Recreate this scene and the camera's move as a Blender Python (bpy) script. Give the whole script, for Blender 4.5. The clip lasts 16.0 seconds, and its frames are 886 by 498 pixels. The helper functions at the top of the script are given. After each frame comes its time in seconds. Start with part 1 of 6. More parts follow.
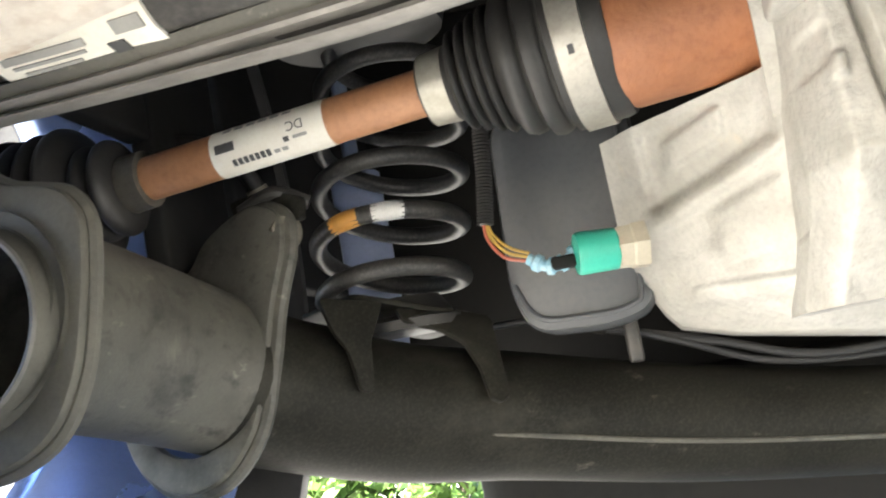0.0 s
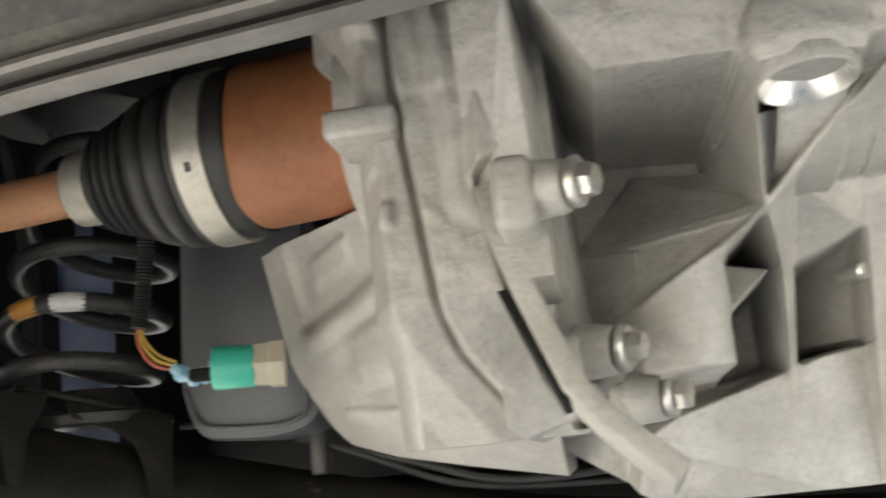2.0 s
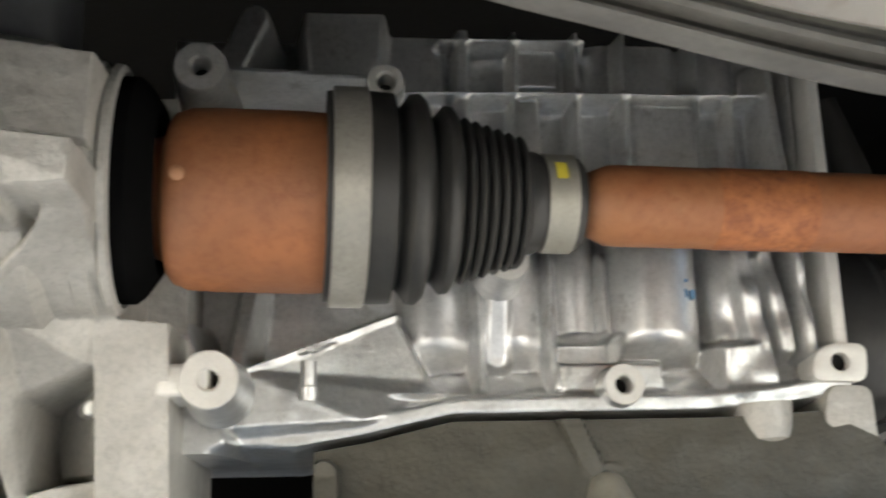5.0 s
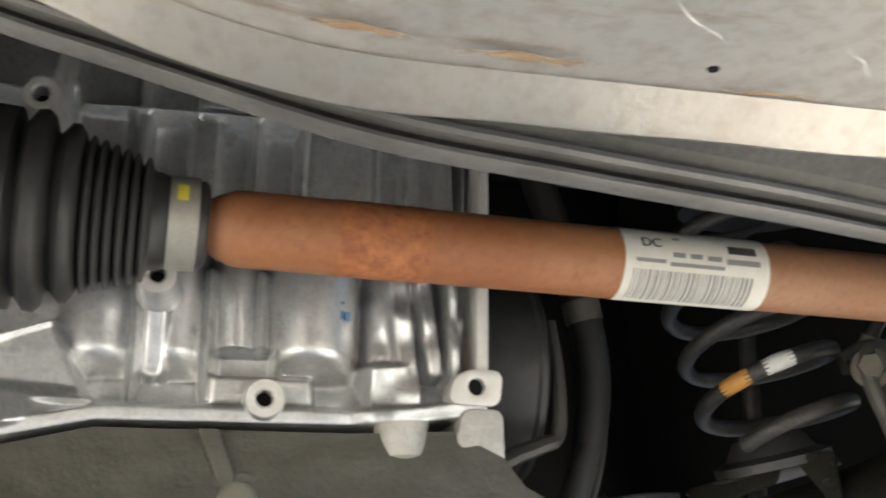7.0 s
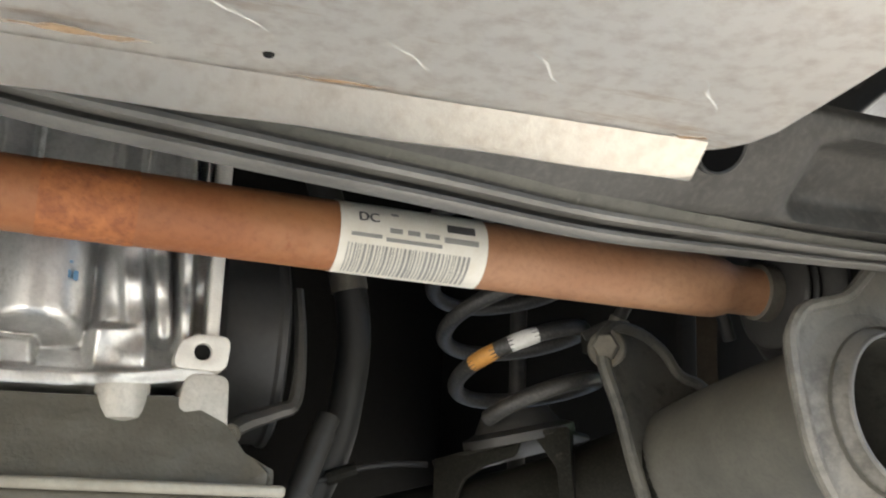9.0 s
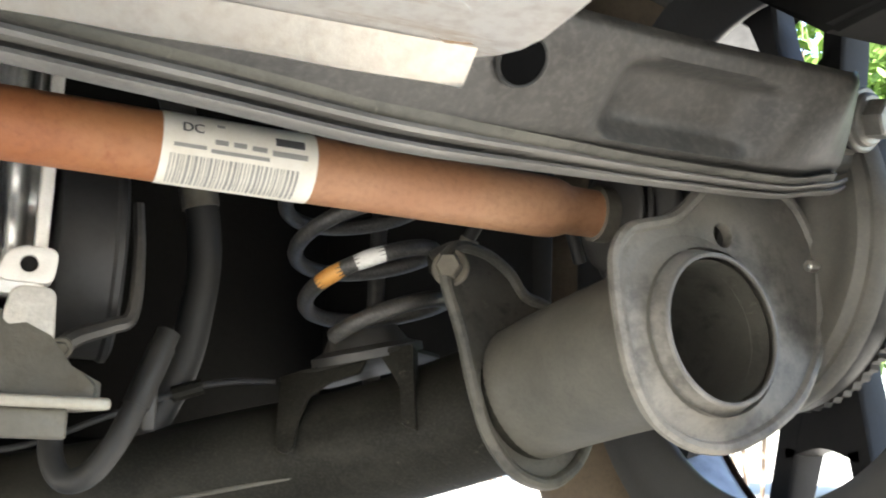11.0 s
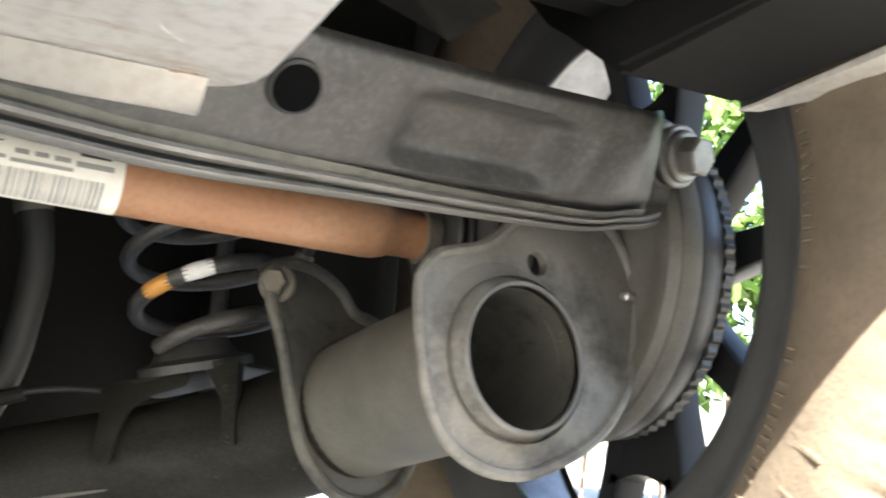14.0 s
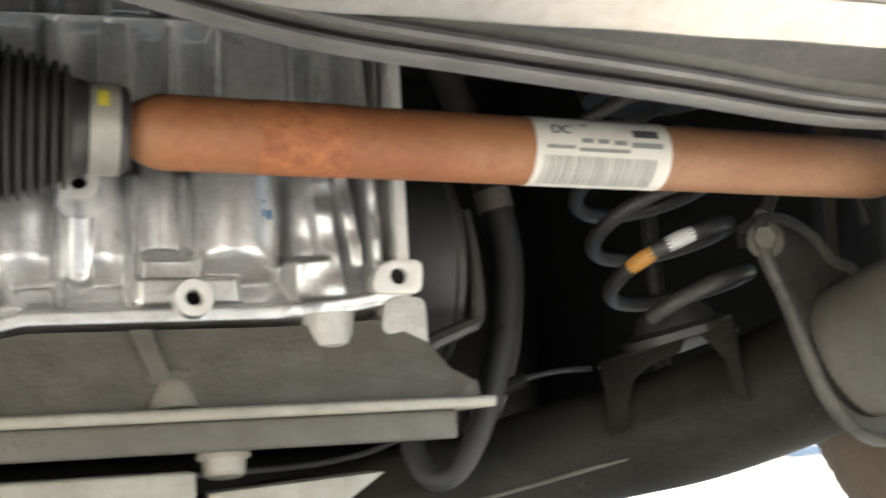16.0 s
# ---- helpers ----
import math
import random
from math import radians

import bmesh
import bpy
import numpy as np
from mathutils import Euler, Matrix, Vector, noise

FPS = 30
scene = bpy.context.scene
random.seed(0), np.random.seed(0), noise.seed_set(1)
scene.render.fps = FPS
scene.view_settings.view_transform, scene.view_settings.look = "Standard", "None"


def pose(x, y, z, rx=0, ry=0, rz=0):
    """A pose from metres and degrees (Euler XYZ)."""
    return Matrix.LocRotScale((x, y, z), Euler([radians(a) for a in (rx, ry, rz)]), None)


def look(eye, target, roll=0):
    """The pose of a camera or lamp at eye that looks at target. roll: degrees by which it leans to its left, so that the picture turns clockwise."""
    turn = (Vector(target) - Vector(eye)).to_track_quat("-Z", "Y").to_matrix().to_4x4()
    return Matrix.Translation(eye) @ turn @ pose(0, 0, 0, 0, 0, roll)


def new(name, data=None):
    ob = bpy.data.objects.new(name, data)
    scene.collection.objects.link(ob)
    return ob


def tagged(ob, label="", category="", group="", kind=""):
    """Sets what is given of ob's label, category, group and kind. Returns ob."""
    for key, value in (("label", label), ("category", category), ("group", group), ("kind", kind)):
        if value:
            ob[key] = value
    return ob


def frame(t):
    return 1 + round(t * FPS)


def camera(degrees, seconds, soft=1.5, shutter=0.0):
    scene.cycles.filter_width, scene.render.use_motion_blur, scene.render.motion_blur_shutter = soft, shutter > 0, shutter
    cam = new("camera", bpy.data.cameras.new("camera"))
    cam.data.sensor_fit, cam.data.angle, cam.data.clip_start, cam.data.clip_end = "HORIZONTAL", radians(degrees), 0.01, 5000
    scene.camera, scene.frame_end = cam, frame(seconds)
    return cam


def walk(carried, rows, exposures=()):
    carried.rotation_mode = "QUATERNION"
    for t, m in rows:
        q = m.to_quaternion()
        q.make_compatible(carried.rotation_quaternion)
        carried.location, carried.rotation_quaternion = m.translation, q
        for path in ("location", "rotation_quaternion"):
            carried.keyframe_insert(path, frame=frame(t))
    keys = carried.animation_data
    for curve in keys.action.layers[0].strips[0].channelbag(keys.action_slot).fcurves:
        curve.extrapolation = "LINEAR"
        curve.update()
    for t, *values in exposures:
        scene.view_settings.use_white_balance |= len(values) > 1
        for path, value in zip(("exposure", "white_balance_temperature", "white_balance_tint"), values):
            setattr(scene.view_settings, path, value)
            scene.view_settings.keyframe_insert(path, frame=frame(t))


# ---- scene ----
cam = camera(44.0, 16.0, 1.9, 0.5)
# seconds, eye in metres, turn in degrees
ROWS = [
    (0.0, -0.3052, 0.1366, 0.1639, 98.11, 10.09, 11.89),
    (0.5, -0.2845, 0.1426, 0.1703, 98.66, 9.11, 11.60),
    (1.0, -0.2457, 0.1505, 0.1711, 99.35, 8.05, 11.21),
    (1.5, -0.2085, 0.1574, 0.1723, 100.04, 6.84, 10.37),
    (2.0, -0.1721, 0.1615, 0.1714, 100.68, 5.76, 8.50),
    (2.5, -0.1422, 0.1613, 0.1699, 101.36, 5.24, 6.00),
    (3.0, -0.1158, 0.1643, 0.1703, 102.08, 4.81, 3.45),
    (3.5, -0.0839, 0.1595, 0.1715, 102.53, 3.83, 1.12),
    (4.0, -0.0425, 0.1578, 0.1697, 103.44, 3.29, -0.37),
    (4.5, -0.0093, 0.1557, 0.1731, 103.84, 1.84, -2.83),
    (5.0, 0.0166, 0.1503, 0.1718, 104.80, 1.28, -5.49),
    (7.5, 0.1375, 0.0998, 0.1711, 104.99, -1.05, -14.40),
    (8.0, 0.1624, 0.0932, 0.1745, 104.62, -1.39, -16.08),
    (8.5, 0.1796, 0.0880, 0.1754, 104.37, -1.35, -17.63),
    (9.0, 0.1903, 0.0827, 0.1769, 103.17, -2.08, -18.55),
    (11.5, 0.2512, 0.0636, 0.1696, 99.33, -2.80, -23.69),
    (12.0, 0.2736, 0.0548, 0.1768, 99.02, -3.76, -24.79),
    (12.5, 0.2950, 0.0407, 0.1824, 99.71, -4.32, -25.56),
    (13.0, 0.3038, 0.0344, 0.1831, 99.81, -3.96, -26.99),
    (13.5, 0.3040, 0.0326, 0.1825, 99.99, -3.73, -28.59),
    (14.0, 0.2853, 0.0413, 0.1818, 100.25, -4.04, -26.42),
    (14.5, 0.2389, 0.0567, 0.1748, 99.98, -2.57, -24.54),
    (15.0, 0.1893, 0.0715, 0.1710, 99.77, -0.57, -22.76),
    (15.5, 0.1456, 0.0839, 0.1665, 99.76, 1.29, -20.03),
    (16.0, 0.0986, 0.0948, 0.1652, 99.60, 3.15, -17.39),
]
# stops of exposure on the way
EXPOSURES = [(0.0, 4.08), (1.0, 3.62), (2.0, 3.05), (3.0, 2.84), (5.0, 3.13), (7.5, 3.10), (9.0, 3.22), (11.5, 3.74), (13.0, 3.80), (14.0, 3.68), (15.0, 3.55), (16.0, 3.38)]
walk(cam, [(t, pose(x, y, z, rx, ry, rz)) for t, x, y, z, rx, ry, rz in ROWS], EXPOSURES)

# ---- world, sun and exposure ----
world = bpy.data.worlds.new("world")
scene.world = world
world.use_nodes = True
wn = world.node_tree
sky = wn.nodes.new("ShaderNodeTexSky")
sky.sky_type, sky.sun_disc = "NISHITA", False
SUN = Vector((-0.25, -0.70, 0.665)).normalized()      # the way towards the sun
sky.sun_elevation = math.asin(SUN.z)
sky.sun_rotation = math.atan2(SUN.x, SUN.y)
sky.air_density, sky.dust_density = 1.0, 1.5
wn.nodes["Background"].inputs[1].default_value = 0.10
wn.links.new(sky.outputs[0], wn.nodes["Background"].inputs[0])
sun_data = bpy.data.lights.new("sun", "SUN")
sun_data.energy, sun_data.angle, sun_data.color = 5.0, radians(0.6), (1.0, 0.965, 0.91)
sun = new("sun", sun_data)
sun.matrix_world = look((0, 0, 6), Vector((0, 0, 6)) - SUN)

# ---- materials ----
def material(name, base, rough=0.5, metal=0.0, second=None, scale=60.0, amount=0.5, fine=600.0, fine_amount=0.25, bump=0.1, bump_scale=400.0, spread=0.0, dark=None):
    """Two scales of colour variation, roughness variation and a fine relief, in metres."""
    m = bpy.data.materials.new(name)
    m.use_nodes = True
    nt = m.node_tree
    bs = nt.nodes["Principled BSDF"]
    tc = nt.nodes.new("ShaderNodeTexCoord")

    def noise_at(s, detail=6.0, roughness=0.6):
        n = nt.nodes.new("ShaderNodeTexNoise")
        n.inputs["Scale"].default_value, n.inputs["Detail"].default_value, n.inputs["Roughness"].default_value = s, detail, roughness
        nt.links.new(tc.outputs["Object"], n.inputs["Vector"])
        return n

    def ramp(src, lo, hi):
        r = nt.nodes.new("ShaderNodeMapRange")
        r.inputs[1].default_value, r.inputs[2].default_value = lo, hi
        nt.links.new(src, r.inputs[0])
        return r.outputs[0]

    def mix(fac, a, b, kind="MIX"):
        x = nt.nodes.new("ShaderNodeMix")
        x.data_type, x.blend_type = "RGBA", kind
        for sock, val in ((x.inputs[0], fac), (x.inputs[6], a), (x.inputs[7], b)):
            if hasattr(val, "is_linked"):
                nt.links.new(val, sock)
            else:
                sock.default_value = val
        return x.outputs[2]

    second = second or tuple(c * 0.6 for c in base)
    dark = dark or tuple(c * 0.5 for c in base)
    big = noise_at(scale)
    small = noise_at(fine, 4.0)
    col = mix(ramp(big.outputs[0], 0.5 - 0.25 / max(amount, 0.01) * 0.5, 0.5 + 0.28), (*base, 1), (*second, 1))
    f2 = nt.nodes.new("ShaderNodeMath")
    f2.operation = "MULTIPLY"
    nt.links.new(ramp(small.outputs[0], 0.45, 0.75), f2.inputs[0])
    f2.inputs[1].default_value = fine_amount
    col = mix(f2.outputs[0], col, (*dark, 1))
    nt.links.new(col, bs.inputs["Base Color"])
    rr = nt.nodes.new("ShaderNodeMapRange")
    rr.inputs[3].default_value, rr.inputs[4].default_value = max(rough - 0.12, 0.03), min(rough + 0.15, 1.0)
    nt.links.new(big.outputs[0], rr.inputs[0])
    nt.links.new(rr.outputs[0], bs.inputs["Roughness"])
    bs.inputs["Metallic"].default_value = metal
    if bump:
        bn = noise_at(bump_scale, 5.0)
        bp = nt.nodes.new("ShaderNodeBump")
        bp.inputs["Strength"].default_value, bp.inputs["Distance"].default_value = bump, 0.002
        nt.links.new(bn.outputs[0], bp.inputs["Height"])
        nt.links.new(bp.outputs[0], bs.inputs["Normal"])
    return m


M_CAST = material("cast_aluminium", (0.54, 0.525, 0.485), 0.55, 0.35, (0.36, 0.345, 0.31), 40, 0.75, 420, 0.4, 0.45, 240)
M_CASTL = material("light_cast_aluminium", (0.47, 0.455, 0.415), 0.55, 0.3, (0.335, 0.32, 0.278), 34, 0.75, 360, 0.35, 0.42, 220)
M_BLOCK = material("smooth_cast_aluminium", (0.80, 0.80, 0.79), 0.36, 0.85, (0.54, 0.54, 0.53), 45, 0.7, 380, 0.4, 0.13, 420)
M_SUMP = material("dull_brown_cast_aluminium", (0.115, 0.108, 0.088), 0.5, 0.2, (0.080, 0.074, 0.060), 40, 0.6, 380, 0.3, 0.35, 300)
M_MACH = material("machined_aluminium", (0.82, 0.81, 0.79), 0.28, 0.85, (0.7, 0.69, 0.66), 120, 0.5, 900, 0.15, 0.05, 900)
M_TRAY = material("dull_brown_plate", (0.36, 0.34, 0.285), 0.5, 0.2, (0.24, 0.22, 0.18), 40, 0.6, 380, 0.3, 0.2, 300)
M_PAD = material("machined_pad", (0.75, 0.74, 0.70), 0.5, 0.4, (0.62, 0.6, 0.56), 90, 0.5, 800, 0.2, 0.06, 900)
M_RUST = material("rusty_joint_housing", (0.37, 0.140, 0.055), 0.55, 0.05, (0.21, 0.090, 0.042), 30, 0.7, 220, 0.40, 0.2, 420, dark=(0.16, 0.05, 0.022))
M_RUSTP = material("rusty_shaft", (0.36, 0.150, 0.062), 0.5, 0.05, (0.28, 0.098, 0.038), 14, 0.8, 260, 0.35, 0.2, 380, dark=(0.13, 0.045, 0.022))
M_RUSTQ = material("dusty_rusty_shaft", (0.40, 0.215, 0.115), 0.5, 0.05, (0.32, 0.145, 0.070), 16, 0.8, 260, 0.35, 0.2, 380, dark=(0.15, 0.06, 0.03))
M_RUSTL = material("pale_rusty_shaft", (0.45, 0.225, 0.115), 0.5, 0.05, (0.36, 0.160, 0.075), 20, 0.8, 260, 0.3, 0.15, 380, dark=(0.16, 0.06, 0.03))
M_RUBBER = material("black_rubber_boot", (0.020, 0.0197, 0.019), 0.48, 0, (0.047, 0.045, 0.040), 35, 0.6, 500, 0.3, 0.08, 500)
M_BAND = material("stainless_clamp", (0.46, 0.44, 0.385), 0.40, 0.5, (0.31, 0.29, 0.24), 60, 0.7, 500, 0.4, 0.1, 500)
M_GALV = material("galvanised_clamp", (0.50, 0.48, 0.41), 0.42, 0.5, (0.33, 0.31, 0.25), 80, 0.6, 700, 0.3, 0.1, 500)
M_STEEL = material("black_coated_steel", (0.024, 0.0234, 0.0218), 0.44, 0.0, (0.056, 0.053, 0.047), 20, 0.7, 700, 0.14, 0.07, 600, dark=(0.12, 0.112, 0.098))
# axle steels carry dust and painted light: dark middle, paler ends
M_BEAM = material("dusty_shaded_axle_tube", (0.0085, 0.0083, 0.0066), 0.55, 0.0, (0.0175, 0.0168, 0.0132), 18, 0.7, 700, 0.16, 0.09, 500, dark=(0.10, 0.092, 0.078))
M_FLANGE = material("dusty_lit_pressed_steel", (0.155, 0.147, 0.128), 0.52, 0.0, (0.265, 0.247, 0.21), 22, 0.7, 600, 0.2, 0.10, 500, dark=(0.04, 0.038, 0.033))
M_TUBEEND = material("dusty_lit_tube_end", (0.066, 0.064, 0.053), 0.6, 0.0, (0.140, 0.132, 0.110), 26, 0.7, 500, 0.25, 0.12, 400, dark=(0.028, 0.027, 0.023))
M_ARM = material("scuffed_black_steel", (0.021, 0.0205, 0.0190), 0.46, 0.0, (0.060, 0.056, 0.050), 34, 0.8, 300, 0.22, 0.10, 420, dark=(0.19, 0.176, 0.155))
M_DUST = material("dusty_mid_lit_steel", (0.062, 0.060, 0.050), 0.55, 0.0, (0.118, 0.112, 0.092), 22, 0.7, 600, 0.2, 0.10, 500, dark=(0.02, 0.019, 0.0165))
M_SEAM = material("worn_seam_flange", (0.20, 0.19, 0.172), 0.45, 0.2, (0.10, 0.094, 0.084), 30, 0.7, 400, 0.4, 0.1, 400)
M_SHIELD = material("dusty_aluminium_shield", (0.93, 0.875, 0.79), 0.38, 0.4, (0.84, 0.79, 0.715), 14, 0.7, 160, 0.3, 0.15, 120, dark=(0.36, 0.22, 0.13))
def weathered(m, rust, scale, stretch, lo, hi):
    """Lays rust flecks or scratches, stretched one way, over a material."""
    nt = m.node_tree
    bs = nt.nodes["Principled BSDF"]
    src = bs.inputs["Base Color"].links[0].from_socket
    tc = nt.nodes.new("ShaderNodeTexCoord")
    mp = nt.nodes.new("ShaderNodeMapping")
    mp.inputs["Scale"].default_value, mp.inputs["Rotation"].default_value = stretch, (0, 0, 0.5)
    n = nt.nodes.new("ShaderNodeTexNoise")
    n.inputs["Scale"].default_value, n.inputs["Detail"].default_value, n.inputs["Roughness"].default_value = scale, 8.0, 0.7
    r = nt.nodes.new("ShaderNodeMapRange")
    r.inputs[1].default_value, r.inputs[2].default_value = lo, hi
    x = nt.nodes.new("ShaderNodeMix")
    x.data_type = "RGBA"
    x.inputs[7].default_value = (*rust, 1)
    nt.links.new(tc.outputs["Object"], mp.inputs[0])
    nt.links.new(mp.outputs[0], n.inputs["Vector"])
    nt.links.new(n.outputs[0], r.inputs[0])
    nt.links.new(r.outputs[0], x.inputs[0])
    nt.links.new(src, x.inputs[6])
    nt.links.new(x.outputs[2], bs.inputs["Base Color"])


M_SCRATCH = material("bare_scratch", (0.88, 0.86, 0.81), 0.5, 0.0, (0.85, 0.82, 0.75), 200, 0.5, 600, 0.2, 0.0)
# same sheet as the tray, set more metallic so the lip looks brighter
M_LIP = material("mirrorlike_shield_lip", (0.92, 0.88, 0.81), 0.36, 0.8, (0.86, 0.80, 0.72), 30, 0.6, 200, 0.25, 0.12, 200, dark=(0.45, 0.33, 0.22))
M_STAIN = material("brown_stain", (0.34, 0.20, 0.095), 0.6, 0.0, (0.50, 0.36, 0.22), 160, 0.9, 400, 0.4, 0.1, 300)
def feathered(m, scale):
    """Thins a stain out towards its edges, unevenly."""
    nt = m.node_tree
    bs = nt.nodes["Principled BSDF"]
    uv = nt.nodes.new("ShaderNodeUVMap")
    sep = nt.nodes.new("ShaderNodeSeparateXYZ")
    nt.links.new(uv.outputs[0], sep.inputs[0])

    def calc(kind, a, b=0.0):
        x = nt.nodes.new("ShaderNodeMath")
        x.operation = kind
        for sock, val in ((x.inputs[0], a), (x.inputs[1], b)):
            if hasattr(val, "is_linked"):
                nt.links.new(val, sock)
            else:
                sock.default_value = val
        return x.outputs[0]
    hill = [calc("MULTIPLY", calc("MULTIPLY", v, calc("SUBTRACT", 1.0, v)), 4.0) for v in (sep.outputs[0], sep.outputs[1])]
    tc = nt.nodes.new("ShaderNodeTexCoord")
    n = nt.nodes.new("ShaderNodeTexNoise")
    n.inputs["Scale"].default_value, n.inputs["Detail"].default_value = scale, 5.0
    nt.links.new(tc.outputs["Object"], n.inputs["Vector"])
    r = nt.nodes.new("ShaderNodeMapRange")
    r.inputs[1].default_value, r.inputs[2].default_value = 0.15, 0.75
    nt.links.new(calc("MULTIPLY", calc("MULTIPLY", hill[0], hill[1]), calc("ADD", n.outputs[0], 0.35)), r.inputs[0])
    nt.links.new(r.outputs[0], bs.inputs["Alpha"])


feathered(M_STAIN, 260)
M_PITTED = material("pitted_rust", (0.44, 0.16, 0.055), 0.65, 0.05, (0.25, 0.085, 0.035), 90, 0.9, 300, 0.5, 0.5, 160, dark=(0.10, 0.035, 0.018))
weathered(M_PITTED, (0.24, 0.085, 0.038), 110, (1.0, 1.0, 1.0), 0.54, 0.66)
weathered(M_SHIELD, (0.50, 0.34, 0.20), 11, (0.8, 4.5, 1.0), 0.58, 0.74)
weathered(M_SHIELD, (0.90, 0.87, 0.80), 60, (0.25, 4.0, 1.0), 0.66, 0.72)
weathered(M_RUSTP, (0.40, 0.20, 0.09), 7, (1.0, 1.0, 1.0), 0.48, 0.72)
weathered(M_RUSTP, (0.24, 0.075, 0.030), 55, (1.0, 1.0, 1.0), 0.60, 0.72)
weathered(M_RUST, (0.29, 0.12, 0.055), 16, (1.0, 1.0, 1.0), 0.50, 0.70)
weathered(M_RUST, (0.20, 0.065, 0.028), 40, (1.0, 1.0, 1.0), 0.62, 0.76)
weathered(M_CAST, (0.30, 0.27, 0.22), 50, (1.0, 1.0, 1.0), 0.60, 0.78)
weathered(M_CASTL, (0.50, 0.42, 0.30), 36, (1.0, 1.0, 0.5), 0.62, 0.80)
weathered(M_BLOCK, (0.34, 0.33, 0.31), 60, (1.0, 1.0, 1.0), 0.58, 0.76)
weathered(M_BEAM, (0.12, 0.11, 0.09), 55, (0.6, 1.0, 1.0), 0.62, 0.80)
weathered(M_FLANGE, (0.26, 0.245, 0.21), 48, (1.0, 1.0, 0.6), 0.60, 0.80)
weathered(M_STEEL, (0.13, 0.122, 0.105), 60, (0.5, 1.0, 1.0), 0.66, 0.80)
weathered(M_STEEL, (0.010, 0.0098, 0.0092), 15, (1.0, 1.0, 1.6), 0.50, 0.70)
weathered(M_STEEL, (0.11, 0.103, 0.09), 130, (0.35, 1.6, 1.0), 0.64, 0.74)
weathered(M_STEEL, (0.070, 0.065, 0.056), 11, (1.0, 1.0, 2.0), 0.50, 0.75)
weathered(M_BEAM, (0.036, 0.034, 0.027), 16, (0.5, 1.0, 1.0), 0.50, 0.72)
weathered(M_DUST, (0.17, 0.16, 0.13), 150, (1.0, 0.35, 1.0), 0.62, 0.72)
weathered(M_DUST, (0.03, 0.029, 0.024), 70, (1.0, 0.5, 1.0), 0.56, 0.70)
weathered(M_DUST, (0.135, 0.126, 0.104), 45, (1.0, 1.0, 0.5), 0.60, 0.80)
weathered(M_DUST, (0.022, 0.021, 0.018), 26, (1.0, 1.0, 1.0), 0.50, 0.68)
weathered(M_FLANGE, (0.060, 0.057, 0.050), 26, (1.0, 1.0, 1.0), 0.48, 0.66)
M_BEAM.node_tree.nodes["Principled BSDF"].inputs["Specular IOR Level"].default_value = 0.12
M_PLASTIC = material("black_plastic", (0.016, 0.016, 0.017), 0.45, 0, (0.034, 0.034, 0.033), 30, 0.6, 300, 0.3, 0.08, 300)
M_LINER = material("grey_plastic_tank", (0.072, 0.076, 0.082), 0.4, 0, (0.095, 0.098, 0.10), 25, 0.6, 300, 0.3, 0.06, 300)
# near-black, low gloss: shade of the spaces behind is put into the colour
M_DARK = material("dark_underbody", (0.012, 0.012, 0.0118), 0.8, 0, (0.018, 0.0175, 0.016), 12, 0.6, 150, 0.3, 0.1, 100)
# near-black without gloss: the shade inside hollows is put into the colour
M_VOID = material("hollow_shade_black", (0.004, 0.004, 0.004), 0.95, 0, (0.006, 0.006, 0.006), 40, 0.5, 300, 0.2, 0.05, 300)
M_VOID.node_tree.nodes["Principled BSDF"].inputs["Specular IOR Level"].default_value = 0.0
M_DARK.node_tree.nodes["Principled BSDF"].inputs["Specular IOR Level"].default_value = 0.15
M_SPRING = material("black_coil_spring", (0.019, 0.019, 0.018), 0.45, 0, (0.046, 0.044, 0.040), 50, 0.6, 600, 0.4, 0.1, 500, dark=(0.15, 0.14, 0.125))
M_HOSE = material("matt_black_hose", (0.010, 0.010, 0.0095), 0.6, 0, (0.022, 0.021, 0.019), 40, 0.6, 500, 0.3, 0.08, 500)
M_BOLT = material("zinc_bolt", (0.66, 0.64, 0.60), 0.3, 0.8, (0.45, 0.43, 0.38), 150, 0.6, 900, 0.3, 0.1, 700)
M_ARMBOLT = material("zinc_washer", (0.36, 0.34, 0.30), 0.45, 0.4, (0.24, 0.22, 0.19), 120, 0.6, 700, 0.3, 0.15, 500)
M_DIRTYBOLT = material("dull_bolt", (0.17, 0.155, 0.125), 0.5, 0.4, (0.11, 0.10, 0.08), 120, 0.6, 700, 0.3, 0.15, 500)
M_PAPER = material("paper_label", (0.80, 0.78, 0.71), 0.6, 0, (0.70, 0.66, 0.56), 60, 0.5, 600, 0.15, 0.04, 500, dark=(0.5, 0.42, 0.28))
M_INK = material("black_ink", (0.05, 0.05, 0.05), 0.6, 0, (0.08, 0.08, 0.08), 90, 0.5, 800, 0.2, 0.0)
M_GREYINK = material("grey_ink", (0.24, 0.24, 0.225), 0.6, 0, (0.34, 0.335, 0.31), 90, 0.5, 800, 0.2, 0.0)
M_GREEN = material("green_connector", (0.05, 0.46, 0.33), 0.35, 0, (0.04, 0.36, 0.27), 80, 0.5, 600, 0.2, 0.05, 500)
M_BEIGE = material("beige_plastic", (0.50, 0.46, 0.36), 0.45, 0, (0.40, 0.36, 0.28), 80, 0.5, 600, 0.2, 0.05, 500)
M_WHITEP = material("white_paint_mark", (0.75, 0.74, 0.70), 0.5, 0, (0.6, 0.59, 0.55), 200, 0.5, 900, 0.3, 0.05, 800)
